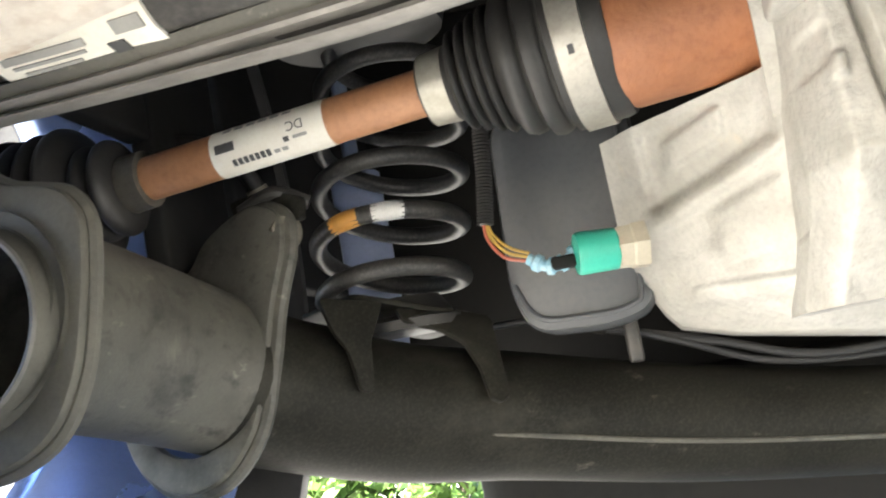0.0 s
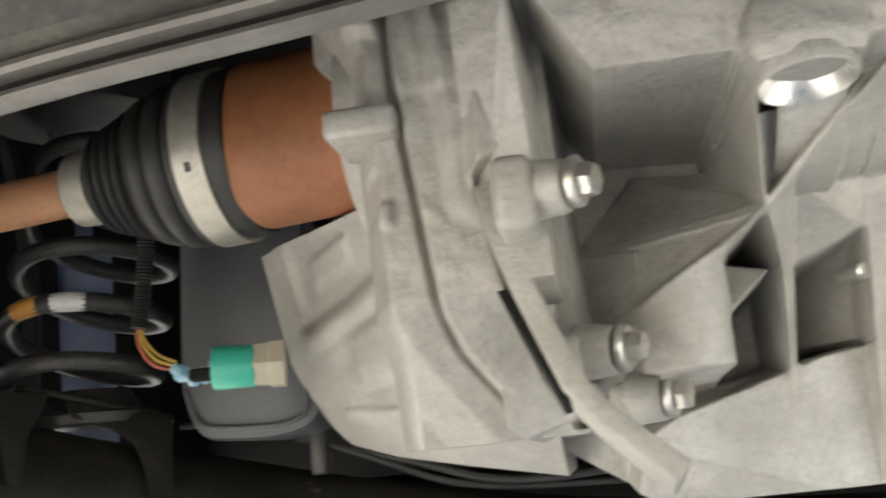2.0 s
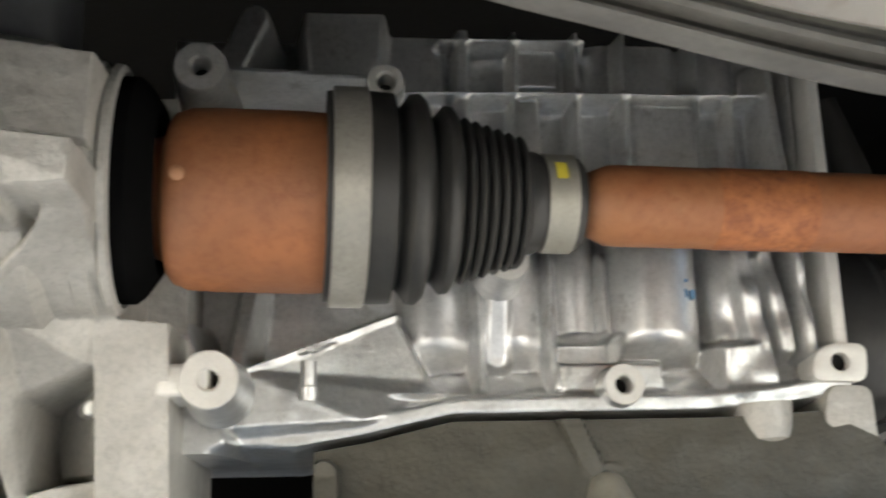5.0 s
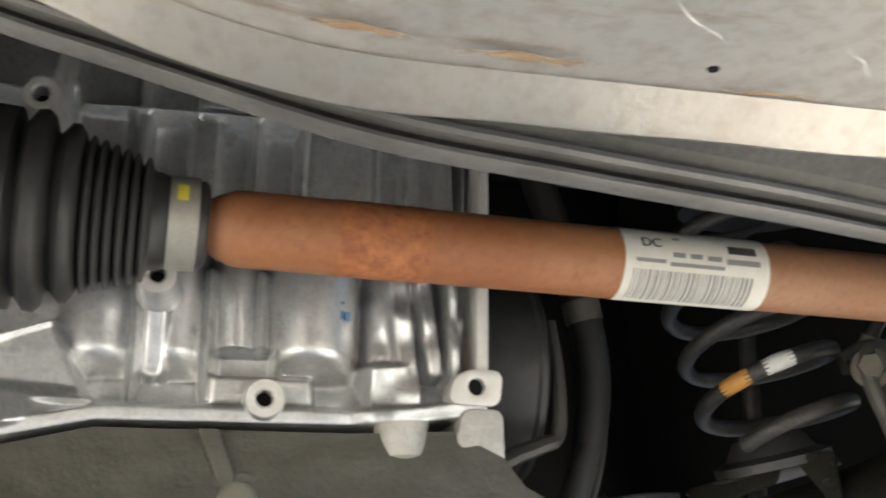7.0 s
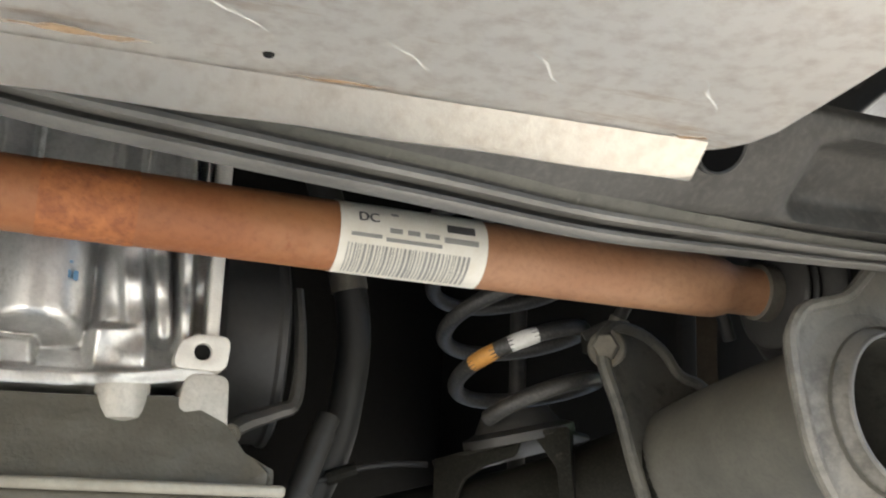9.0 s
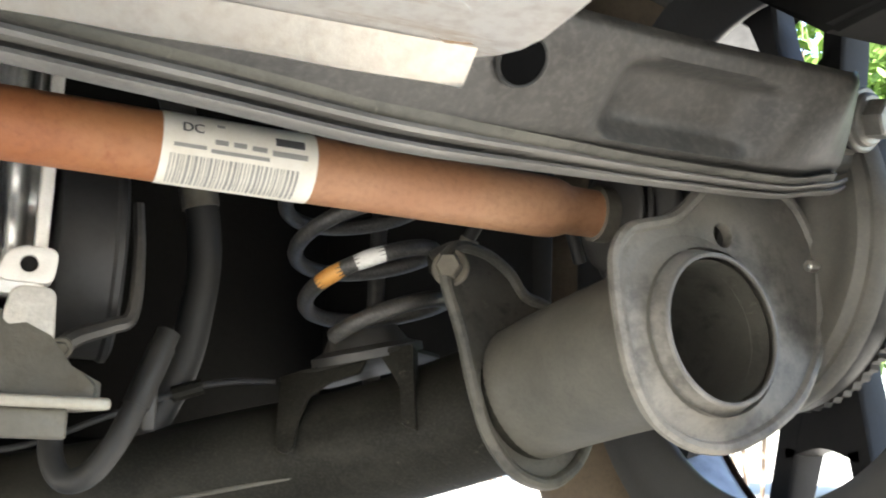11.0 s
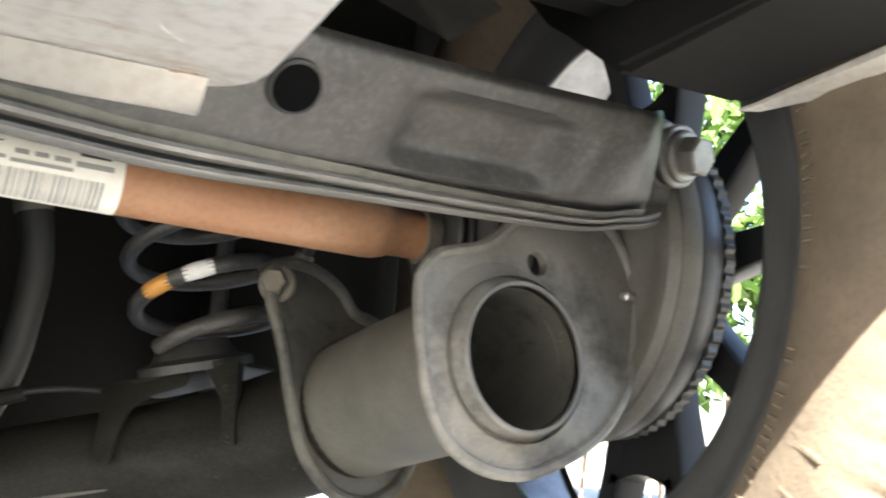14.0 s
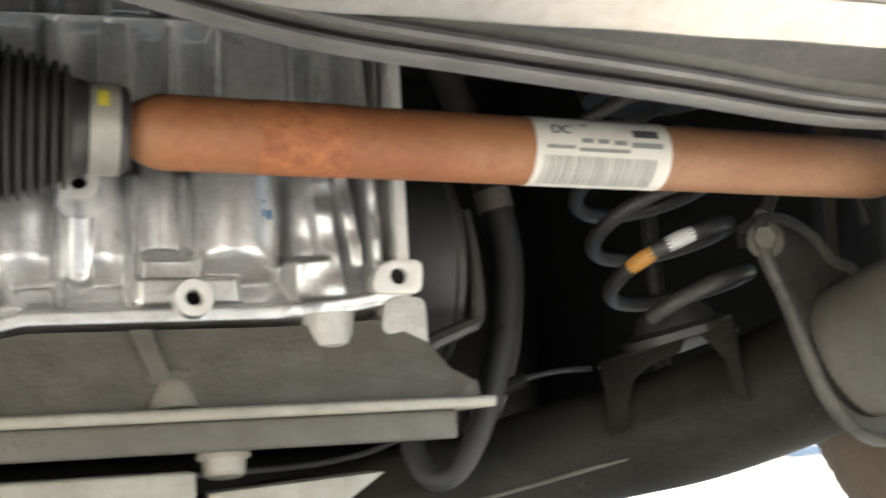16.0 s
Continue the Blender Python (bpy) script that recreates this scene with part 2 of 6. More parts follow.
M_ORANGEP = material("orange_paint_mark", (0.66, 0.32, 0.07), 0.5, 0, (0.5, 0.24, 0.06), 200, 0.5, 900, 0.3, 0.05, 800)
M_YELLOWP = material("yellow_paint_mark", (0.72, 0.62, 0.06), 0.5, 0, (0.6, 0.5, 0.06), 200, 0.5, 900, 0.3, 0.05, 800)
M_BLUEP = material("blue_ink_mark", (0.10, 0.22, 0.38), 0.5, 0.2, (0.18, 0.3, 0.42), 200, 0.5, 900, 0.3, 0.05, 800)
M_WIREA = material("yellow_wire", (0.68, 0.45, 0.10), 0.4, 0, None, 200, 0.3, 900, 0.1, 0.0)
M_WIREB = material("red_wire", (0.55, 0.16, 0.10), 0.4, 0, None, 200, 0.3, 900, 0.1, 0.0)
M_WIREC = material("blue_tape", (0.16, 0.42, 0.58), 0.4, 0, (0.5, 0.62, 0.66), 160, 0.6, 900, 0.2, 0.05, 700)
# blue of the left damper holds the sky's reflection in its colour
M_DAMPER = material("sky_tinted_damper", (0.46, 0.53, 0.74), 0.32, 0.2, (0.38, 0.44, 0.62), 40, 0.6, 500, 0.2, 0.05, 400)
M_TYRE = material("dusty_tyre_rubber", (0.125, 0.096, 0.066), 0.85, 0, (0.200, 0.154, 0.104), 30, 0.7, 300, 0.4, 0.25, 260, dark=(0.08, 0.066, 0.05))
M_RIM = material("alloy_wheel", (0.085, 0.085, 0.083), 0.40, 0.2, (0.078, 0.077, 0.075), 30, 0.5, 400, 0.2, 0.05, 400)
# left rim: the sky's blue reflection is put into the base colour
M_SKYRIM = material("rim_in_sky_blue_sheen", (0.42, 0.55, 0.92), 0.25, 0.7, (0.30, 0.42, 0.80), 14, 0.6, 400, 0.15, 0.04, 400)
M_BARREL = material("grey_rim_barrel", (0.21, 0.215, 0.225), 0.34, 0.5, (0.04, 0.04, 0.043), 30, 0.5, 400, 0.2, 0.05, 400)
# backlit spokes: their shade is put into a black base colour
M_SPOKE = material("backlit_spoke_black", (0.012, 0.012, 0.013), 0.4, 0, (0.02, 0.02, 0.02), 30, 0.5, 400, 0.2, 0.05, 400)
M_SPOKE.node_tree.nodes["Principled BSDF"].inputs["Specular IOR Level"].default_value = 0.12
M_DRUM = material("grey_brake_plate", (0.115, 0.110, 0.096), 0.5, 0.1, (0.20, 0.188, 0.16), 30, 0.7, 460, 0.4, 0.15, 380, dark=(0.22, 0.2, 0.16))
M_GROUND = material("pale_concrete", (0.295, 0.278, 0.244), 0.85, 0, (0.235, 0.221, 0.193), 0.7, 0.6, 30, 0.3, 0.2, 20)
M_LEAF = material("leaves", (0.12, 0.21, 0.04), 0.5, 0, (0.07, 0.14, 0.025), 3.0, 0.7, 30, 0.3, 0.0)
M_BARK = material("bark", (0.14, 0.10, 0.07), 0.85, 0, (0.08, 0.06, 0.045), 8, 0.7, 60, 0.4, 0.3, 40)

# ---- building helpers ----
def part(name, bm, mat, parent=None, label="", smooth=35.0, tags=None):
    """Links a bmesh, built in world metres, as one mesh object under a thing or a part."""
    me = bpy.data.meshes.new(name)
    if isinstance(bm, tuple):
        me.from_pydata(*bm)
        me.validate()
        b2 = bmesh.new()
        b2.from_mesh(me)
        bmesh.ops.recalc_face_normals(b2, faces=b2.faces)
        b2.to_mesh(me)
        b2.free()
    else:
        bmesh.ops.recalc_face_normals(bm, faces=bm.faces)
        bm.to_mesh(me)
        bm.free()
    if smooth:
        me.polygons.foreach_set("use_smooth", [True] * len(me.polygons))
        me.set_sharp_from_angle(angle=radians(smooth))
    me.materials.append(mat)
    ob = new(name, me)
    if parent is not None:
        ob.parent = parent
        ob.matrix_parent_inverse = Matrix.Translation(-base_of(parent))
    if label:
        ob["label"] = label
    if tags:
        tagged(ob, *tags)
    return ob


def base_of(ob):
    return ob.location.copy() if ob.type == "EMPTY" else Vector((0, 0, 0))


def thing(name, at, label, category, group="", kind=""):
    ob = new(name)
    ob.empty_display_size = 0.02
    ob.location = at
    return tagged(ob, label, category, group, kind)


def frame_of(u):
    u = Vector(u).normalized()
    side = Vector((0, 0, 1)) if abs(u.z) < 0.9 else Vector((0, 1, 0))
    a = u.cross(side).normalized()
    return u, a, a.cross(u).normalized()


def lathe(at, axis, profile, n=40, cap=True, bm=None, bend=None):
    """A body of revolution: profile rows of (distance along the axis, radius)."""
    bm = bm or bmesh.new()
    u, a, b = frame_of(axis)
    at = Vector(at)
    rings = []
    for s, r in profile:
        c = at + u * s
        rings.append([bm.verts.new(c + (a * math.cos(k * 2 * math.pi / n) + b * math.sin(k * 2 * math.pi / n)) * max(r, 1e-5)) for k in range(n)])
    for p, q in zip(rings, rings[1:]):
        for k in range(n):
            bm.faces.new((p[k], p[(k + 1) % n], q[(k + 1) % n], q[k]))
    if cap:
        bm.faces.new(rings[0])
        bm.faces.new(rings[-1])
    return bm


def spline(points, n):
    """Catmull-Rom through rows of equal length, n steps a stretch."""
    p = [np.array(q, float) for q in points]
    p = [2 * p[0] - p[1]] + p + [2 * p[-1] - p[-2]]
    out = []
    for i in range(1, len(p) - 2):
        for k in range(n):
            t = k / n
            out.append(0.5 * (2 * p[i] + (p[i + 1] - p[i - 1]) * t + (2 * p[i - 1] - 5 * p[i] + 4 * p[i + 1] - p[i + 2]) * t * t + (3 * p[i] - p[i - 1] - 3 * p[i + 1] + p[i + 2]) * t ** 3))
    out.append(p[-2])
    return out


def tube(points, radius=None, n=14, steps=8, cap=True, bm=None, ripple=0.0, every=2):
    """A round tube along a smooth path; rows of x, y, z or x, y, z, radius."""
    bm = bm or bmesh.new()
    path = spline(points, steps) if steps > 1 else [np.array(p, float) for p in points]
    rings = []
    prev = None
    for i, p in enumerate(path):
        t = path[min(i + 1, len(path) - 1)][:3] - path[max(i - 1, 0)][:3]
        u = Vector(t).normalized()
        if prev is None:
            _, a, _ = frame_of(u)
        else:
            a = (prev - u * prev.dot(u)).normalized()
        prev = a
        b = u.cross(a)
        r = p[3] if len(p) > 3 else radius
        if ripple:
            r += ripple * (1 if (i // every) % 2 else -1)
        rings.append([bm.verts.new(Vector(p[:3]) + (a * math.cos(k * 2 * math.pi / n) + b * math.sin(k * 2 * math.pi / n)) * r) for k in range(n)])
    for p, q in zip(rings, rings[1:]):
        for k in range(n):
            bm.faces.new((p[k], p[(k + 1) % n], q[(k + 1) % n], q[k]))
    if cap:
        bm.faces.new(rings[0])
        bm.faces.new(rings[-1])
    return bm


def plate(origin, right, up, outline, depth, bevel=0.0015, holes=(), bm=None):
    """A flat plate: an outline of (across, up) in the plane of right and up, with a thickness behind it and round holes."""
    bm = bm or bmesh.new()
    o, r, v = Vector(origin), Vector(right).normalized(), Vector(up)
    v = (v - r * v.dot(r)).normalized()
    nrm = r.cross(v)
    front = [bm.verts.new(o + r * x + v * y) for x, y in outline]
    edges = [bm.edges.new((front[i], front[(i + 1) % len(front)])) for i in range(len(front))]
    loops = [front]
    for hx, hy, hr in holes:
        ring = [bm.verts.new(o + r * (hx + hr * math.cos(k * math.pi / 12)) + v * (hy + hr * math.sin(k * math.pi / 12))) for k in range(24)]
        edges += [bm.edges.new((ring[i], ring[(i + 1) % 24])) for i in range(24)]
        loops.append(ring)
    if holes:
        res = bmesh.ops.triangle_fill(bm, use_beauty=True, use_dissolve=False, edges=edges)
        faces = [g for g in res["geom"] if isinstance(g, bmesh.types.BMFace)]
    else:
        faces = [bm.faces.new(front)]
    ext = bmesh.ops.extrude_face_region(bm, geom=faces)
    vs = [g for g in ext["geom"] if isinstance(g, bmesh.types.BMVert)]
    bmesh.ops.translate(bm, verts=vs, vec=-nrm * depth)
    if bevel:
        rim = [e for e in bm.edges if len(e.link_faces) == 2 and e.calc_face_angle(0) > 0.9]
        bmesh.ops.bevel(bm, geom=rim, offset=bevel, segments=2, affect="EDGES", profile=0.6)
    return bm


def rounded(points, radius, n=5):
    """An outline with its corners rounded."""
    out = []
    m = len(points)
    for i in range(m):
        p, a, b = (Vector((*points[j % m], 0)) for j in (i, i - 1, i + 1))
        da, db = (a - p), (b - p)
        k = min(radius, da.length * 0.45, db.length * 0.45)
        s, e = p + da.normalized() * k, p + db.normalized() * k
        for j in range(n + 1):
            t = j / n
            q = s * (1 - t) ** 2 + p * 2 * t * (1 - t) + e * t * t
            out.append((q.x, q.y))
    return out


def block(lo, hi, bevel=0.004, segments=3, bm=None):
    bm = bm or bmesh.new()
    lo, hi = Vector(lo), Vector(hi)
    made = bmesh.ops.create_cube(bm, size=1.0, matrix=Matrix.Translation((lo + hi) / 2) @ Matrix.Diagonal((*(hi - lo), 1)))
    if bevel:
        es = list({e for v in made["verts"] for e in v.link_edges})
        bmesh.ops.bevel(bm, geom=es, offset=bevel, segments=segments, affect="EDGES", profile=0.5)
    return bm


def hexagon(at, axis, r, h, bm=None):
    return lathe(at, axis, [(0, r * 0.96), (0.0006, r), (h - 0.0012, r), (h, r * 0.86)], 6, True, bm)


def bolt(parent, at, axis, r=0.006, mat=None, washer=True, socket=False):
    """A flanged hexagon bolt with its washer."""
    mat = mat or M_BOLT
    u = Vector(axis).normalized()
    b = part("bolt", hexagon(Vector(at) + u * 0.002, u, r, r * 0.95), mat, parent, smooth=25)
    if washer:
        part("washer", lathe(Vector(at), u, [(0, r * 1.45), (0.0014, r * 1.45), (0.0022, r * 1.3), (0.0022, 0.0002)], 28), mat, b)
    return b


def boss(parent, at, axis, r, hole, depth, mat, face_mat, name="boss"):
    """A round cast boss with a machined ring face and a threaded hole."""
    u = Vector(axis).normalized()
    at = Vector(at)
    b = part(name, lathe(at, u, [(-depth, r * 1.25), (-depth * 0.5, r * 1.08), (-0.0022, r), (-0.0006, r * 0.97)], 32, False), mat, parent)
    bm = lathe(at, u, [(-0.012, hole * 0.9), (-0.006, hole), (-0.004, hole * 0.9), (-0.0025, hole), (-0.001, hole * 0.92), (0.0002, hole * 1.18), (0.0002, r * 0.93), (-0.0006, r * 0.97)], 32, False)
    part("machined_face", bm, face_mat, b)
    # dark disc puts the shade down the hole into its floor
    part("threaded_hole", lathe(at, u, [(-0.0118, 0.0001), (-0.0117, hole * 0.98)], 20, True), M_DARK, b)
    return b


def seg(X, Z, x0, z0, x1, z1):
    """Distance to a stretch, and how far along it."""
    dx, dz = x1 - x0, z1 - z0
    t = np.clip(((X - x0) * dx + (Z - z0) * dz) / (dx * dx + dz * dz), 0, 1)
    return np.hypot(X - x0 - t * dx, Z - z0 - t * dz), t


def step(v, lo, hi):
    t = np.clip((v - lo) / (hi - lo), 0, 1)
    return t * t * (3 - 2 * t)


def rib(X, Z, x0, z0, x1, z1, w, h0, h1=None, soft=0.003):
    d, t = seg(X, Z, x0, z0, x1, z1)
    h = h0 + ((h1 if h1 is not None else h0) - h0) * t
    return h * (1 - step(d, w, w + soft))


def area(X, Z, poly, soft):
    """1 inside a polygon, falling to 0 within soft outside it."""
    inside = np.zeros(X.shape, bool)
    dist = np.full(X.shape, 9.0)
    for (ax, az), (bx, bz) in zip(poly, poly[1:] + poly[:1]):
        cross = ((az > Z) != (bz > Z)) & (X < (bx - ax) * (Z - az) / (bz - az + 1e-12) + ax)
        inside ^= cross
        dist = np.minimum(dist, seg(X, Z, ax, az, bx, bz)[0])
    return np.where(inside, 1.0, 1 - step(dist, 0, soft))


def facet(X, Z, corners, soft=0.0015):
    """A sloping panel of a casting: corners of x, z and height, fanned from the first; 0 outside, with a soft edge."""
    H = np.full(X.shape, -1.0)
    ax, az, ah = corners[0]
    for (bx, bz, bh), (cx, cz, ch) in zip(corners[1:], corners[2:]):
        det = (bz - cz) * (ax - cx) + (cx - bx) * (az - cz)
        u = ((bz - cz) * (X - cx) + (cx - bx) * (Z - cz)) / det
        v = ((cz - az) * (X - cx) + (ax - cx) * (Z - cz)) / det
        near = np.minimum(np.minimum(u, v), 1 - u - v) > -0.06
        H = np.where(near, np.maximum(H, u * ah + v * bh + (1 - u - v) * ch), H)
    edge = area(X, Z, [(x, z) for x, z, _ in corners], soft)
    return np.where(H > -1, H, 0.0) * edge


def rounded_off(H, times=2):
    """Softens a casting's edges."""
    for _ in range(times):
        P = np.pad(H, 1, mode="edge")
        H = (P[1:-1, 1:-1] * 2 + P[:-2, 1:-1] + P[2:, 1:-1] + P[1:-1, :-2] + P[1:-1, 2:]) / 6
    return H


def rough_cast(X, Z, size, depth, seed=0.0):
    """Uneven casting skin."""
    out = np.zeros(X.shape)
    for i in range(X.shape[0]):
        for j in range(X.shape[1]):
            out[i, j] = noise.noise((X[i, j] / size, Z[i, j] / size, seed))
    return out * depth


def relief(x0, x1, z0, z1, nx, nz, y0, height, back=0.03, low=None, high=None, left=None):
    """A casting's face: the height, in metres towards -y, over x and z; closed behind. low, high and left bend its edges."""
    X, Z = np.meshgrid(np.linspace(x0, x1, nx), np.linspace(z0, z1, nz))
    if left is not None:
        lx = left(Z)
        X = lx + (X - x0) / (x1 - x0) * (x1 - lx)
    lo = z0 if low is None else low(X)
    hi = z1 if high is None else high(X)
    Z = lo + (Z - z0) / (z1 - z0) * (hi - lo)
    Y = y0 - height(X, Z)
    bm = bmesh.new()
    vs = [bm.verts.new(v) for v in zip(X.ravel().tolist(), Y.ravel().tolist(), Z.ravel().tolist())]
    for i in range(nz - 1):
        for j in range(nx - 1):
            k = i * nx + j
            bm.faces.new((vs[k], vs[k + 1], vs[k + nx + 1], vs[k + nx]))
    rim = [e for e in bm.edges if len(e.link_faces) == 1]
    ext = bmesh.ops.extrude_edge_only(bm, edges=rim)
    for v in [g for g in ext["geom"] if isinstance(g, bmesh.types.BMVert)]:
        v.co.y = y0 + back
    return bm


# ---- the surroundings ----
GROUND = -0.40      # the car stands on ramps


def ground():
    bm = bmesh.new()
    vs = [bm.verts.new((x, y, GROUND)) for x, y in ((-300, -300), (300, -300), (300, 300), (-300, 300))]
    bm.faces.new(vs)
    part("ground", bm, M_GROUND, tags=("pale sunlit concrete yard under the raised car", "ground", "", "structure"))


def hedge(name, cx, cy, length, turn, height, depth, count, seed, label, category, leaf=1.0, clear=0.0):
    """A bank of leaves on twigs with an uneven top and gaps."""
    rng = random.Random(seed)
    base = thing(name, (cx, cy, GROUND), label, category)
    ca, sa = math.cos(turn), math.sin(turn)
    verts, faces = [], []
    tops = [height * (0.7 + 0.3 * noise.noise((i * 0.7, seed, 0.3)) + 0.12 * rng.random()) for i in range(int(length * 2) + 3)]
    for _ in range(count):
        a = rng.uniform(-length / 2, length / 2)
        top = tops[int((a + length / 2) * 2)]
        h = clear + (top - clear) * rng.random() ** 0.7
        d = rng.gauss(0, depth * 0.35)
        clump = noise.noise((a * 1.4, h * 1.4, seed))
        if clump < -0.18:
            continue
        c = Vector((cx + a * ca - d * sa, cy + a * sa + d * ca, GROUND + h))
        s = rng.uniform(0.03, 0.075) * leaf
        q = Euler((rng.uniform(-1.2, 1.2), rng.uniform(-1.2, 1.2), rng.uniform(0, 6.28))).to_matrix()
        k = len(verts)
        for x, y, z in ((-1, 0, 0), (-0.35, 0.42, 0.08), (0.4, 0.36, 0.1), (1, 0, 0), (0.4, -0.36, 0.1), (-0.35, -0.42, 0.08)):
            verts.append(tuple(c + q @ Vector((x * s, y * s, z * s))))
        faces.append((k, k + 1, k + 2, k + 3))
        faces.append((k, k + 3, k + 4, k + 5))
    part("foliage", (verts, [], faces), M_LEAF, base, smooth=0, tags=("", "", "", "stuff"))
    bm = bmesh.new()
    for i in range(int(length * 1.2)):
        a = rng.uniform(-length / 2, length / 2)
        x, y = cx + a * ca, cy + a * sa
        tube([(x, y, GROUND, 0.03), (x + rng.uniform(-.2, .2), y, GROUND + height * 0.3, 0.022), (x + rng.uniform(-.4, .4), y + rng.uniform(-.2, .2), GROUND + height * 0.75, 0.008)], None, 7, 4, True, bm)
    part("undergrowth", bm, M_BARK, base, tags=("", "", "", "stuff"))


ground()
hedge("hedge", 11.0, 9.5, 20, 2.2, 9.0, 2.4, 44000, 3, "leafy green trees and shrubs in sunlight", "trees", 2.6, 1.35)
hedge("hedge", -4.2, 5.2, 6, 0.05, 0.95, 1.0, 16000, 5, "low bright green bushes in sunlight", "shrubs")

# ---- the car's underbody ----
def underbody():
    base = thing("car_underbody", (0, 0.4, 0.5), "dark underside of a small car raised on ramps", "car body")
    # unseen floor, left open at the right to let sun onto tyre and ground
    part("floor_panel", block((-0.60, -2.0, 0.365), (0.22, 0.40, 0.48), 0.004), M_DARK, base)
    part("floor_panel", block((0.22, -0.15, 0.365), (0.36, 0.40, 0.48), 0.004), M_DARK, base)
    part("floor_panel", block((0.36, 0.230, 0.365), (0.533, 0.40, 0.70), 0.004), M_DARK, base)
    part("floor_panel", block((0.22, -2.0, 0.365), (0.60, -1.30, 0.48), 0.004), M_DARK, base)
    # unseen, added to keep light from the front off the middle
    part("front_light_stop", block((-0.80, -2.06, -0.24), (0.80, -2.0, 0.75), 0.02), M_PLASTIC, base)
    # unseen; its height is chosen to shade the ground behind the car
    part("rear_body_shade_block", block((-0.62, 0.40, 0.56), (0.62, 1.25, 1.40), 0.004), M_DARK, base)
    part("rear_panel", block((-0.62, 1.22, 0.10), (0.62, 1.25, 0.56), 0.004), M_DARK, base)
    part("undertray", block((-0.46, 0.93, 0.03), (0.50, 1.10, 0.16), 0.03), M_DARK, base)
    # hangs low to hold back light from behind the car
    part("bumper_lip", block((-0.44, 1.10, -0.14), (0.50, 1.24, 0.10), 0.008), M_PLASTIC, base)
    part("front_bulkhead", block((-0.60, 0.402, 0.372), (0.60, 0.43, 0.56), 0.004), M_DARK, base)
    bm = bmesh.new()
    a = [bm.verts.new(v) for v in ((0.425, 0.405, 0.345), (0.454, 0.400, 0.3335), (0.482, 0.412, 0.358), (0.452, 0.435, 0.40), (0.425, 0.430, 0.385))]
    bm.faces.new(a)
    bmesh.ops.solidify(bm, geom=bm.faces[:], thickness=0.003)
    part("bracket", bm, M_STEEL, base, "bent black steel bracket")
    for s in (1, -1):
        lo, hi = sorted((0.60 * s, 0.80 * s))
        # unseen side, starting behind the floor's opening so the sun gets past
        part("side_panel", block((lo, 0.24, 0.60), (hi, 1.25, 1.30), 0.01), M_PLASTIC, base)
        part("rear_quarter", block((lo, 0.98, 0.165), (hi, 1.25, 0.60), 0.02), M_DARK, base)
        # dark screen added where the space behind the spring is in shade
        part("dark_arch_screen", block((min(0.565 * s, 0.580 * s), 0.72, 0.165), (max(0.565 * s, 0.580 * s), 1.22, 0.56), 0.003), M_DARK, base)
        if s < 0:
            # more dark screens, sized to the camera's view to cover the rim
            part("dark_arch_screen", block((-0.543, 0.728, 0.255), (-0.530, 1.0, 0.56), 0.003), M_DARK, base)
            part("dark_arch_screen", block((-0.543, 0.38, 0.316), (-0.530, 0.628, 0.56), 0.003), M_DARK, base)
            part("dark_arch_screen", block((-0.543, 0.630, 0.250), (-0.530, 0.716, 0.56), 0.003), M_DARK, base)
        # wheel arch lining round the wheel
        bm = bmesh.new()
        ring = []
        for x in (0.585 * s, 0.79 * s):
            row = []
            for k in range(25):
                # starts at 18 degrees so sunlight passes under its front edge
                a = math.radians(18 + k * 7.1)
                row.append(bm.verts.new((x, 0.61 - 0.335 * math.cos(a), 0.29 + 0.325 * math.sin(a))))
            ring.append(row)
        for k in range(24):
            bm.faces.new((ring[0][k], ring[0][k + 1], ring[1][k + 1], ring[1][k]))
        bmesh.ops.solidify(bm, geom=bm.faces[:], thickness=0.004)
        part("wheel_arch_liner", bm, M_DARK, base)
    return base


underbody()


